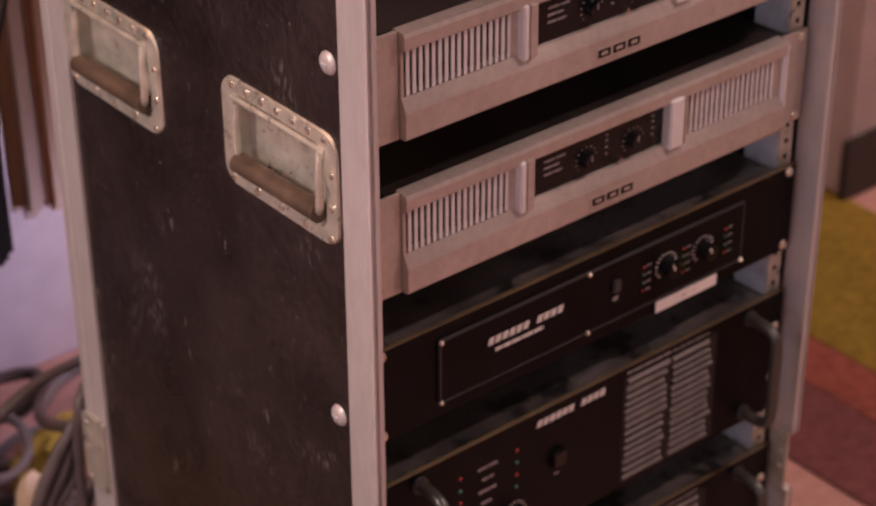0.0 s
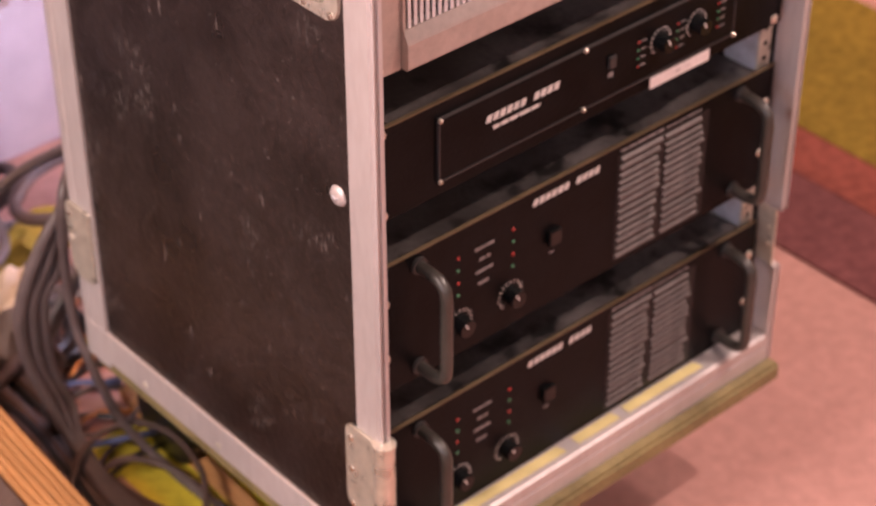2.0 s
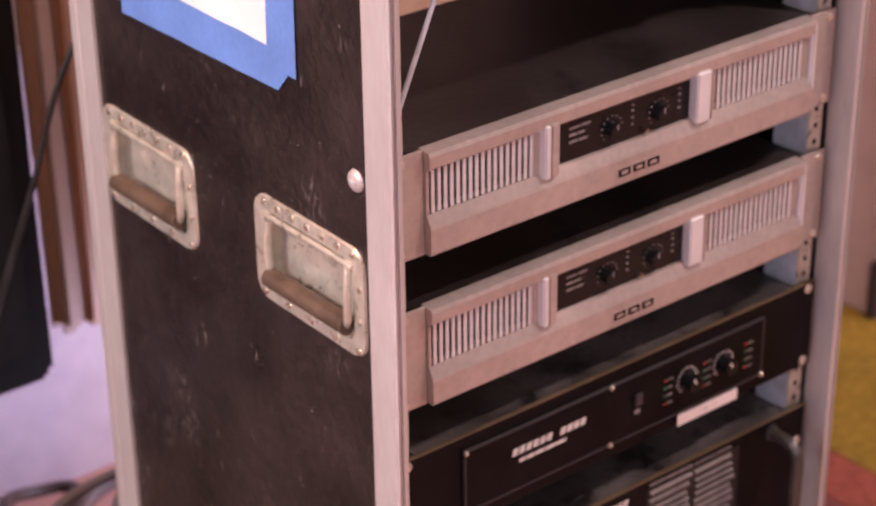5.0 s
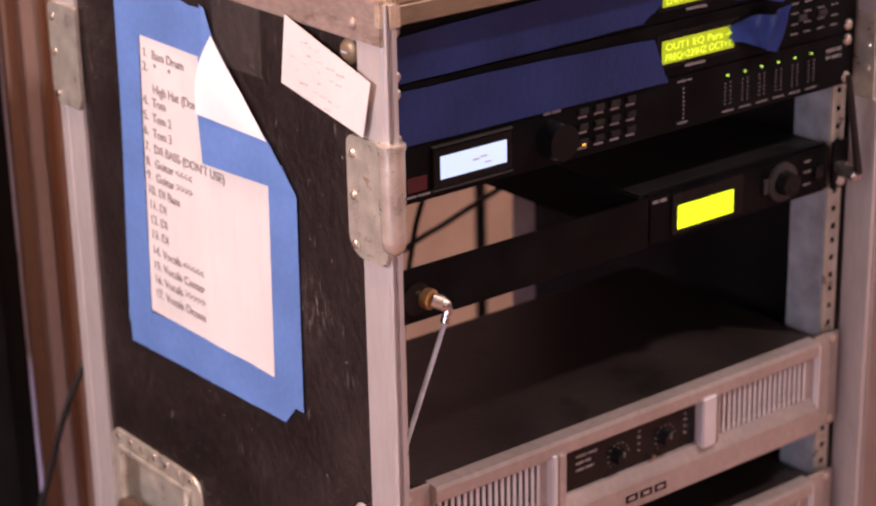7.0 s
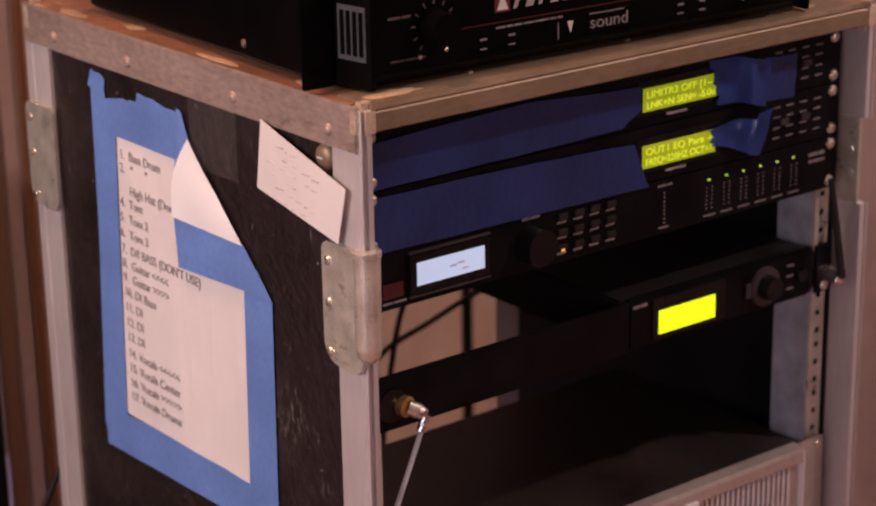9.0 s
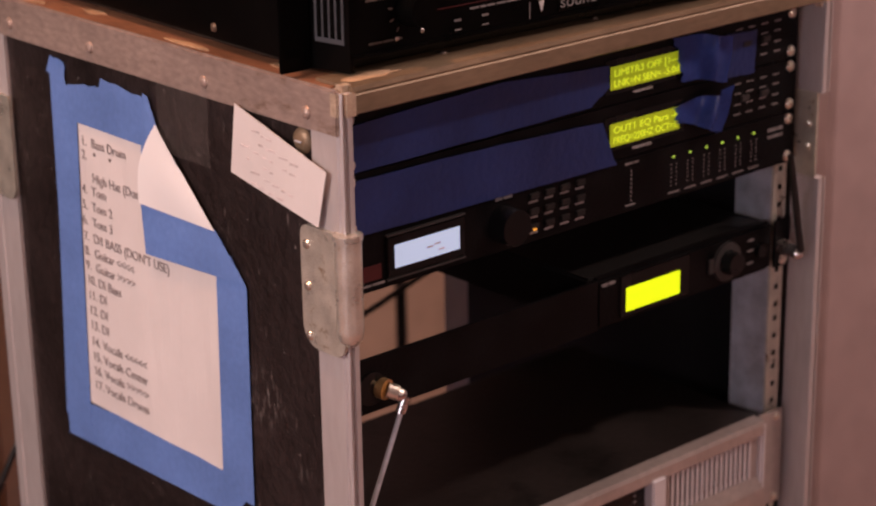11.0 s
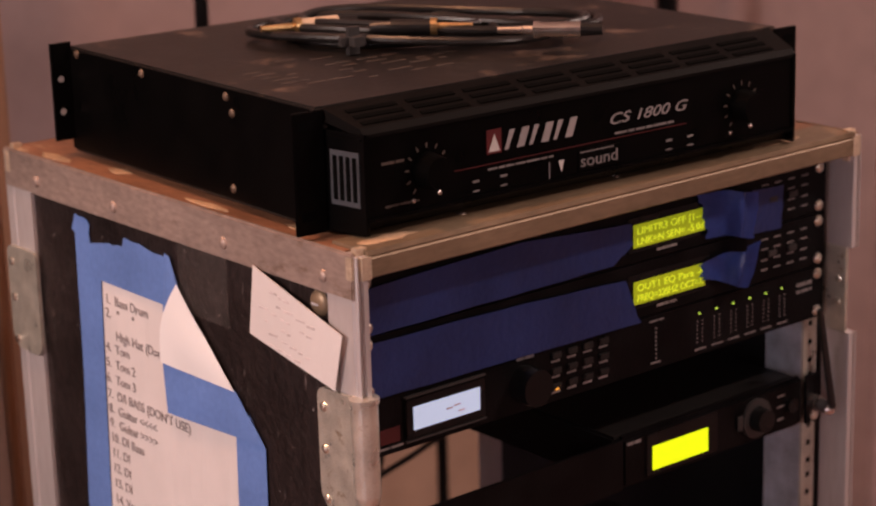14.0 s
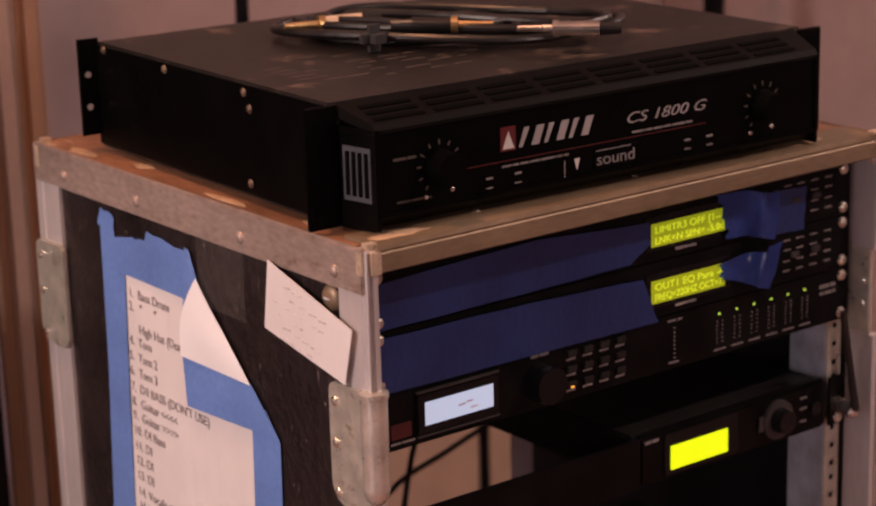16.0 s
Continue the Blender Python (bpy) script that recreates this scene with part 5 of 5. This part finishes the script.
# ---- the amplifier on top ----
def top_amplifier():
    t = thing("power_amplifier", "black power amplifier with vented top standing on the case", "amplifier", at=(-0.0212, 0.0325, TOP + 0.0035))
    t.rotation_euler = (0, 0, radians(-2.0))
    H = 0.0865
    part("chassis", boxed(0.020, 0.4626, 0.0, 0.342, 0.0, H - 0.002, bevel=0.0015), COVER, t, "dusty black steel chassis with faint print")
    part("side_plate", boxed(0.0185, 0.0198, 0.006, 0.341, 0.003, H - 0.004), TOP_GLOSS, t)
    for x0, x1 in ((0.0, 0.0250), (0.4576, 0.4826)):
        ear = part("rack_ear", boxed(x0, x1, -0.003, 0.0, -0.001, H - 0.0035, bevel=0.0008), TOP_GLOSS, t)
        xm = 0.010 if x0 == 0 else 0.4726
        for z in (0.012, 0.074):
            part("slot", boxed(xm - 0.006, xm + 0.006, -0.0034, -0.0029, z - 0.0032, z + 0.0032), DARK, ear)
    rear = part("rear_ear", boxed(0.002, 0.0196, 0.336, 0.339, 0.011, H + 0.002), TOP_GLOSS, t)
    for z in (0.034, 0.060):
        part("hole", rod(bmesh.new(), (0.009, 0.3355, z), (0.009, 0.336, z), 0.0026), GREY_INK, rear)
    # front moulding: top slope with vents, chamfered ends, dark control face
    FX0, FX1, FY = 0.0255, 0.4540, -0.036

    def chamfer(bm):
        """Cut the moulding's ends back towards its front, as in the cheeks below."""
        for v in bm.verts:
            back = 0.0082 * v.co.y / FY
            v.co.x += back if v.co.x < 0.2 else -back

    top = bmesh.new()
    prism(top, [(0.0, H - 0.003), (FY + 0.004, H - 0.0135), (FY, H - 0.0175), (FY, H - 0.020), (0.0, H - 0.012)], "x", FX0, FX1)
    chamfer(top)
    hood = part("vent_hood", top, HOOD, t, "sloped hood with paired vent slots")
    for k in range(8):
        x0 = FX0 + 0.010 + k * 0.0498
        for row in (0, 1, 2):
            y0 = -0.008 - row * 0.0085
            bm = boxed(x0 + 0.003, x0 + 0.044, y0 - 0.0042, y0, 0, 0.0012)
            zc = H - 0.003 + (y0 - 0.002) * 0.328
            bmesh.ops.transform(bm, matrix=Matrix.Translation((0, y0 - 0.002, zc - 0.0004)) @ pose(0, 0, 0, 18.2, 0, 0) @ Matrix.Translation((0, 0.002 - y0, 0)), verts=bm.verts[:])
            part("vent_slot", bm, DARK, hood)
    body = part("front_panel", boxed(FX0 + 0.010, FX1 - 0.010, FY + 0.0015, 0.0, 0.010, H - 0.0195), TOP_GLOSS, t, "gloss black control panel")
    low = bmesh.new()
    prism(low, [(0.0, -0.001), (-0.028, 0.002), (FY, 0.009), (FY, 0.0115), (0.0, 0.0115)], "x", FX0, FX1)
    chamfer(low)
    part("lower_lip", low, TOP_GLOSS, t)
    for x0, x1, s in ((FX0, FX0 + 0.0105, 1), (FX1 - 0.0105, FX1, -1)):
        bm = bmesh.new()
        pts = [(x0, 0.0), (x1, 0.0), (x1, FY), (x0 + 0.0075 if s > 0 else x1, FY)] if s > 0 else [(x0, 0.0), (x1, 0.0), (x1 - 0.0075, FY), (x0, FY)]
        prism(bm, pts, "z", 0.0, H - 0.0172)
        cheek = part("end_cheek", bm, TOP_GLOSS, t)
        if s > 0:
            def on(u, off):
                return (x0 + 0.0075 * u - off, FY * u)
            fr = bmesh.new()
            (ax, ay), (bx, by) = on(0.18, 0.0006), on(0.88, 0.0006)
            prism(fr, [(ax, ay), (bx, by), (bx + 0.001, by), (ax + 0.001, ay)], "z", 0.019, 0.0565)
            part("vent_frame", fr, VENT_FRAME, cheek, "blue-grey vent frame")
            for k in range(4):
                (ax, ay), (bx, by) = on(0.25 + k * 0.16, 0.001), on(0.35 + k * 0.16, 0.001)
                sl = bmesh.new()
                prism(sl, [(ax, ay), (bx, by), (bx + 0.001, by), (ax + 0.001, ay)], "z", 0.0225, 0.053)
                part("vent_slot", sl, DARK, cheek)
            fr = bmesh.new()
            (ax, ay), (bx, by) = on(0.10, 0.0008), on(0.95, 0.0008)
            prism(fr, [(ax, ay), (bx, by), (bx + 0.001, by), (ax + 0.001, ay)], "z", 0.0645, 0.0662)
            part("ridge", fr, TOP_GLOSS, cheek)
    y = FY + 0.0013
    badge = part("maker_badge", boxed(0.138, 0.151, y - 0.0006, y, 0.0390, 0.0560), INK_RED, t, "red and white maker's badge")
    tri = bmesh.new()
    prism(tri, [(0.1395, 0.0405), (0.1495, 0.0405), (0.1445, 0.0530)], "y", y - 0.0009, y - 0.0006)
    part("badge_mark", tri, INK, badge)
    for k in range(6):
        bm = bmesh.new()
        a = 0.154 + k * 0.0112
        prism(bm, [(a, 0.0400), (a + (0.0030, 0.0064)[k % 2], 0.0400), (a + (0.0094, 0.0116)[k % 2], 0.0535), (a + 0.0050, 0.0535)], "y", y - 0.0006, y)
        part("maker_mark", bm, GREY_INK, t)
    lettering("model_print", "CS 1800 G", 0.0112, (0.251, y - 0.0003, 0.0425), GREY_INK, t, width=0.080, shear=0.3)
    small_print(t, 0.258, 0.318, 0.0345, 0.0016, INK_DIM, y)
    part("stripe", boxed(0.09, 0.33, y - 0.0003, y, 0.0316, 0.0323), BADGE_RED, t)
    small_print(t, 0.139, 0.20, 0.0275, 0.0014, INK_DIM, y)
    stick = part("sticker", boxed(0.222, 0.262, y - 0.0006, y, 0.0130, 0.0280), TOP_GLOSS, t, "small black sticker reading sound")
    lettering("sticker_text", "sound", 0.0125, (0.2235, y - 0.0009, 0.0160), INK_DIM, stick, width=0.036)
    part("sticker_line", boxed(0.2235, 0.256, y - 0.0009, y - 0.0006, 0.0262, 0.0270), INK_DIM, stick)
    bm = bmesh.new()
    prism(bm, [(0.2035, 0.024), (0.2085, 0.024), (0.2060, 0.0155)], "y", y - 0.0006, y)
    part("mark", bm, INK, t)
    part("mark", boxed(0.1945, 0.1951, y - 0.0005, y, 0.012, 0.024), INK_DIM, t)
    for x in (0.086, 0.388):
        k = part("knob", rod(bmesh.new(), (x, y, 0.037), (x, y - 0.016, 0.037), 0.0125, 26, 0.0112), TOP_GLOSS, t)
        for a in range(-140, 141, 28):
            bm = boxed(-0.0006, 0.0006, y - 0.0004, y, 0.0155, 0.0190)
            bmesh.ops.transform(bm, matrix=pose(x, 0, 0.037, 0, a, 0), verts=bm.verts[:])
            part("tick", bm, FAINT, k)
        for dx, z in ((-0.012, 0.0175), (0.010, 0.0195)):
            part("led", dome(bmesh.new(), (x + dx, y, z), (0, -1, 0), 0.0020, 0.0016, 10), CHROME, t)
    small_print(t, 0.048, 0.068, 0.046, 0.0018, FAINT, y)
    small_print(t, 0.050, 0.080, 0.0165, 0.0014, FAINT, y)
    for x in (0.128, 0.153, 0.312, 0.334):
        part("print_line", boxed(x - 0.003, x + 0.003, y - 0.0004, y, 0.021, 0.0225), INK_DIM, t)
        part("print_line", boxed(x - 0.003, x + 0.003, y - 0.0004, y, 0.0145, 0.0155), INK_DIM, t)
    for y_, z in ((0.108, 0.077), (0.101, 0.066), (0.104, 0.011), (0.225, 0.078), (0.325, 0.080), (0.02, 0.074), (0.015, 0.012)):
        part("screw", dome(bmesh.new(), (0.0185, y_, z), (-1, 0, 0), 0.0035, 0.002, 12), DULL_SCREW, t)
    # faint print on the cover
    rnd = random.Random(5)
    for row in range(9):
        b, a = 0.060 + row * 0.0125, 0.052
        while a < 0.20:
            w = rnd.uniform(0.006, 0.022)
            if rnd.random() < 0.62:
                part("cover_print", boxed(a, a + w, b, b + 0.0022, H - 0.0022, H - 0.0018), FAINT, t)
            a += w + rnd.uniform(0.003, 0.012)


top_amplifier()

# ---- cables on the top amplifier ----
ZT = TOP + 0.0035 + 0.0865 - 0.002


def coil(name, cx, cy, rx, ry, r, turns, seed, material, label):
    """A flat loose coil, longer along a line that runs from the back left to the front right."""
    rnd = random.Random(seed)
    pts, ca, sa = [], math.cos(radians(-54)), math.sin(radians(-54))
    for k in range(int(turns * 16) + 1):
        a = k / 16 * 2 * math.pi + seed
        w = 1 + 0.16 * math.sin(a * 0.73 + seed) + rnd.uniform(-0.03, 0.03)
        u, v = rx * w * math.cos(a), ry * w * math.sin(a) + 0.012 * math.sin(0.41 * a)
        pts.append((cx + ca * u - sa * v, cy + sa * u + ca * v, ZT + r * (1.05 + 1.0 * (k / 16)) + 0.0015 * math.sin(3 * a + seed)))
    bm = bmesh.new()
    tube(bm, pts, r, 10, 4)
    t = thing(name, label, "cable", "cables on the amplifier")
    part("cord", bm, material, t)
    return t


c1 = coil("audio_cable", 0.218, 0.182, 0.118, 0.050, 0.0036, 4.0, 1, CABLE, "coiled black audio cable with jack plugs")
c2 = coil("audio_cable", 0.200, 0.215, 0.085, 0.055, 0.0033, 2.4, 4, CABLE, "coiled black audio cable with an ivory plug")


def jack_plug(parent, a, d, body, tip):
    """A jack plug lying along d from a: strain relief, shell, collar and tip."""
    a, d = Vector(a), Vector(d).normalized()
    plug = part("plug", rod(bmesh.new(), a, a + d * 0.030, 0.0062, 16, 0.0056), body, parent)
    part("relief", rod(bmesh.new(), a - d * 0.016, a, 0.0042, 12, 0.0052), CABLE, plug)
    part("collar", rod(bmesh.new(), a + d * 0.030, a + d * 0.035, 0.0066, 16), tip, plug)
    part("tip", rod(bmesh.new(), a + d * 0.035, a + d * 0.062, 0.0031, 12, 0.0024), tip, plug)


jack_plug(c1, (0.252, 0.041, ZT + 0.019), (-0.69, 0.72, 0.0), CHROME, CHROME)
jack_plug(c2, (0.169, 0.229, ZT + 0.014), (-0.94, 0.35, 0.0), IVORY, GOLD)
jack_plug(c1, (0.165, 0.157, ZT + 0.019), (0.73, -0.68, 0.0), CABLE, GOLD)
part("tie", boxed(0.124, 0.148, 0.158, 0.176, ZT + 0.001, ZT + 0.022, bevel=0.007), GREY_PANEL, c1, "grey cable tie")

# ---- the board, its wheels and the floor clutter ----
dolly = thing("caster_dolly", "plywood caster board under the rack case", "dolly", at=(0, 0, 0))
part("board", boxed(-0.006, 0.501, -0.039, 0.47, 0.143, 0.1645, bevel=0.0035), PLY, dolly, "worn plywood board with bare edges")
for x in (0.06, 0.38):
    for y in (0.12, 0.40):
        w = part("caster", boxed(x - 0.03, x + 0.03, y - 0.03, y + 0.03, 0.136, 0.1428, bevel=0.002), ZINC, dolly)
        part("fork", boxed(x - 0.018, x + 0.018, y - 0.014, y + 0.014, 0.075, 0.136, bevel=0.003), ZINC_DULL, w)
        part("wheel", rod(bmesh.new(), (x - 0.013, y + 0.016, 0.05), (x + 0.013, y + 0.016, 0.05), 0.05, 28), CABLE, w)
for x0, x1 in ((0.03, 0.216), (0.232, 0.288), (0.300, 0.404)):
    ribbon("masking_strip", torn((x0, -0.0172), (x1, -0.0172), 6, 0.0004, 61) + torn((x1, -0.0172), (x1 - 0.003, -0.0060), 3, 0.0006, 62) + torn((x1 - 0.003, -0.0060), (x0, -0.0060), 5, 0.0004, 63) + [(x0, -0.0060)], "z", 0.1990, 0.0006, CREAM_TAPE, "cream tape strip on the lower case edge", "tape", "cream strips")

beam = thing("timber_frame", "pine timber with a grey painted top beside the rack", "timber", at=(0, 0, 0))
bmt = Matrix.Translation((-0.235, 0.30, 0.0)) @ Matrix.Rotation(radians(-4), 4, "Z")
for nm, args, mt in (("pine_face", (0.052, 0.1, -0.62, 0.60, 0.0, 0.1535), PINE), ("painted_top", (-0.5, 0.0515, -0.62, 0.60, 0.13, 0.157), BEAM_TOP)):
    bm = boxed(*args, bevel=0.003)
    bmesh.ops.transform(bm, matrix=bmt, verts=bm.verts[:])
    part(nm, bm, mt, beam)
for k in range(6):
    bm = boxed(0.0528 + k * 0.0079, 0.0528 + k * 0.0079 + 0.0068, -0.61, 0.59, 0.1537, 0.1562, bevel=0.001)
    bmesh.ops.transform(bm, matrix=bmt, verts=bm.verts[:])
    part("pine_rib", bm, PINE, beam)


def floor_cable(pts, r, material, label):
    bm = bmesh.new()
    tube(bm, pts, r, 10, 6)
    t = thing("floor_cable", label, "cable", "floor cables")
    part("cord", bm, material, t)
    return t


for k in range(3):
    d = 0.013 * k
    floor_cable([(0.06, 0.50, 0.355 - d * 0.4), (-0.003, 0.482, 0.318 - d * 0.6), (-0.041 + d * 0.8, 0.48, 0.277 - d), (-0.066 + d, 0.482, 0.222), (-0.068 + d, 0.482, 0.165 - d), (-0.055 + d, 0.475, 0.105 - d), (-0.046 + d * 0.3, 0.445, 0.050), (-0.052 + d * 0.4, 0.38, 0.030), (-0.048 + d * 0.6, 0.30, 0.020), (-0.03, 0.18, 0.010)], 0.0068, CABLE_GREY, "thick grey cable hanging down behind the rack")
floor_cable([(0.03, 0.52, 0.21), (-0.007, 0.50, 0.190), (-0.032, 0.50, 0.160), (-0.040, 0.50, 0.115), (-0.036, 0.50, 0.06), (-0.03, 0.50, 0.010)], 0.0085, CABLE_GREY, "short thick grey cable arched behind the rack")
floor_cable([(0.01, 0.475, 0.375), (-0.020, 0.452, 0.350), (-0.020, 0.463, 0.263), (-0.020, 0.458, 0.193), (-0.016, 0.437, 0.139), (0.002, 0.425, 0.07), (0.025, 0.389, 0.022), (0.035, 0.312, 0.012), (0.060, 0.25, 0.010), (0.12, 0.16, 0.008)], 0.0052, CABLE_GREY, "grey cable running down and under the rack")
floor_cable([(-0.098, 0.39, 0.012), (-0.079, 0.402, 0.050), (-0.035, 0.432, 0.060), (0.011, 0.427, 0.062), (0.038, 0.392, 0.055), (0.032, 0.330, 0.050), (0.005, 0.286, 0.040), (-0.029, 0.262, 0.016), (-0.06, 0.24, 0.008)], 0.0036, CABLE_BROWN, "thin brown cable looped over the carpet")
floor_cable([(-0.05, 0.43, 0.010), (-0.01, 0.415, 0.030), (0.020, 0.385, 0.026), (0.034, 0.335, 0.016), (0.028, 0.27, 0.008), (0.01, 0.22, 0.007)], 0.0045, CABLE_BROWN, "brown cable curved on the yellow carpet")
for k in range(6):
    rnd = random.Random(40 + k)
    o = 0.009 * k
    floor_cable([(-0.085 + o, 0.72, 0.010 + 0.012 * (k % 2)), (-0.072 + o, 0.60, 0.030 + 0.008 * (k % 3)), (-0.068 + o, 0.515, 0.040 - 0.003 * k), (-0.078 + o, 0.411, 0.034 - 0.003 * k), (-0.090 + o * 1.6, 0.326, 0.016 + 0.004 * (k % 2)), (-0.095 + o * 3.0, 0.22, 0.009), (-0.09 + o * 4, 0.12, 0.008)], 0.0058 + 0.001 * (k % 3), (CABLE_BROWN, CABLE, CABLE_BROWN)[k % 3], ("brown cable lying beside the timber", "black cable lying beside the timber", "brown cable lying beside the timber")[k % 3])
for k in range(16):
    rnd = random.Random(80 + k)
    cx, cy, rr = rnd.uniform(-0.13, 0.20), rnd.uniform(0.62, 0.92), rnd.uniform(0.045, 0.09)
    pts = [(cx + rr * math.cos(a + k), cy + rr * 0.9 * math.sin(a + k), 0.012 + 0.016 * (k % 7) + 0.008 * math.sin(2 * a + k)) for a in [q * 0.7 for q in range(13)]]
    floor_cable(pts, 0.006 + 0.002 * (k % 3), (CABLE_GREY, CABLE_BROWN, CABLE)[k % 3], ("grey cable coil on the floor", "brown cable coil on the floor", "black cable coil on the floor")[k % 3])
floor_cable([(-0.30, 0.66, 0.008), (-0.15, 0.63, 0.16), (-0.025, 0.62, 0.255), (0.068, 0.62, 0.281), (0.20, 0.62, 0.26), (0.30, 0.62, 0.12), (0.34, 0.64, 0.008)], 0.0062, CABLE_GREY, "grey cable arched behind the rack")
floor_cable([(-0.20, 0.60, 0.006), (-0.14, 0.60, 0.30), (-0.054, 0.60, 0.527), (0.005, 0.60, 0.660), (0.066, 0.60, 0.797), (0.20, 0.55, 1.02), (0.24, 0.44, 1.06)], 0.0032, CABLE, "thin black cable rising to the rack")
floor_cable([(0.005, 0.268, 0.012), (0.030, 0.258, 0.018), (0.062, 0.252, 0.010)], 0.004, LABEL_TAPE, "short white cable end on the carpet")


for k in range(11):
    rnd = random.Random(140 + k)
    y, z = 0.44 + 0.016 * k, 0.008 + 0.005 * (k % 4)
    pts = [(-0.03 - rnd.uniform(0, 0.03), y + rnd.uniform(-0.03, 0.03), z)]
    for q in range(1, 6):
        pts.append((-0.03 + 0.045 * q, y + rnd.uniform(-0.022, 0.022) - 0.010 * q * (k % 3), z + rnd.uniform(-0.002, 0.008)))
    shade, words = ((CABLE, "thin black wire tangled on the carpet"), (CABLE_BROWN, "thin brown wire tangled on the carpet"), (WIRE_BLUE, "thin dull blue wire tangled on the carpet"), (CABLE_GREY, "thin grey wire tangled on the carpet"), (WIRE_ORANGE, "thin orange wire tangled on the carpet"))[k % 5]
    floor_cable(pts, 0.0026 + 0.0006 * (k % 3), shade, words)


def scrap(cx, cy, w, d, hgt, turn, material, label):
    """A crumpled bit of paper or packing among the cables."""
    bm = bmesh.new()
    bmesh.ops.create_icosphere(bm, subdivisions=3, radius=1)
    for v in bm.verts:
        n = noise.noise(v.co * 2.3 + Vector((cx * 50, cy * 50, 0))) + 0.5 * noise.noise(v.co * 6)
        v.co = Vector((v.co.x * w, v.co.y * d, max(v.co.z, -0.4) * hgt)) * (1 + 0.45 * n)
    low = min(v.co.z for v in bm.verts)
    bmesh.ops.transform(bm, matrix=pose(cx, cy, -low, 0, 0, turn), verts=bm.verts[:])
    solid("floor_scrap", bm, material, label, "scrap", "floor scraps")


scrap(0.055, 0.72, 0.035, 0.025, 0.05, 20, IVORY, "crumpled cream paper scrap among the cables")
scrap(-0.03, 0.80, 0.05, 0.04, 0.06, 50, BEAM_TOP, "crumpled dark rag among the cables")
scrap(0.00, 0.62, 0.04, 0.05, 0.07, 80, BEAM_TOP, "crumpled dark rag among the cables")
scrap(0.12, 0.80, 0.06, 0.03, 0.045, 10, OLIVE, "crumpled olive cloth among the cables")
tagged(finish("carpet_tile", boxed(-0.085, -0.01, 0.18, 0.42, 0.0, 0.006, bevel=0.001), ORANGE_TONE, None), "orange carpet offcut under the cables", "carpet", "carpet strips", "structure")
slat_ = thing("wooden_stick", "thin bare wooden stick lying by the board", "stick", at=(0, 0, 0))
bm = boxed(-0.009, 0.009, -0.125, 0.125, 0.006, 0.020, bevel=0.002)
bmesh.ops.transform(bm, matrix=pose(0.062, 0.40, 0.0, 0, 0, -3), verts=bm.verts[:])
part("stick", bm, PINE, slat_)
# cables hanging behind the open back
for pts in ([(0.40, 0.26, 1.14), (0.385, 0.43, 0.98), (0.352, 0.45, 0.84), (0.34, 0.46, 0.60), (0.34, 0.47, 0.17)], [(0.47, 0.26, 1.05), (0.46, 0.42, 0.94), (0.41, 0.45, 0.905), (0.345, 0.46, 0.875), (0.31, 0.47, 0.80), (0.30, 0.47, 0.17)]):
    floor_cable(pts, 0.003, CABLE, "black cable hanging behind the open rack")


def stand(x, y, top, lean):
    t = thing("microphone_stand", "thin black microphone stand by the wall", "stand", "stands by the wall", at=(x, y, 0))
    part("base", rod(bmesh.new(), (0, 0, 0), (0, 0, 0.02), 0.11, 28, 0.10), BLACK_PAINT, t)
    part("pole", rod(bmesh.new(), (0, 0, 0.02), (lean, 0, top), 0.0075, 14), BLACK_PAINT, t)
    part("clutch", rod(bmesh.new(), (lean * 0.8 - 0.0001, 0, top * 0.8 - 0.03), (lean * 0.8, 0, top * 0.8 + 0.03), 0.014, 14), BLACK_PAINT, t)


stand(0.832, 0.92, 0.98, 0.0)
stand(0.40, 0.80, 1.50, 0.02)
stand(1.15, 0.82, 1.55, 0.0)
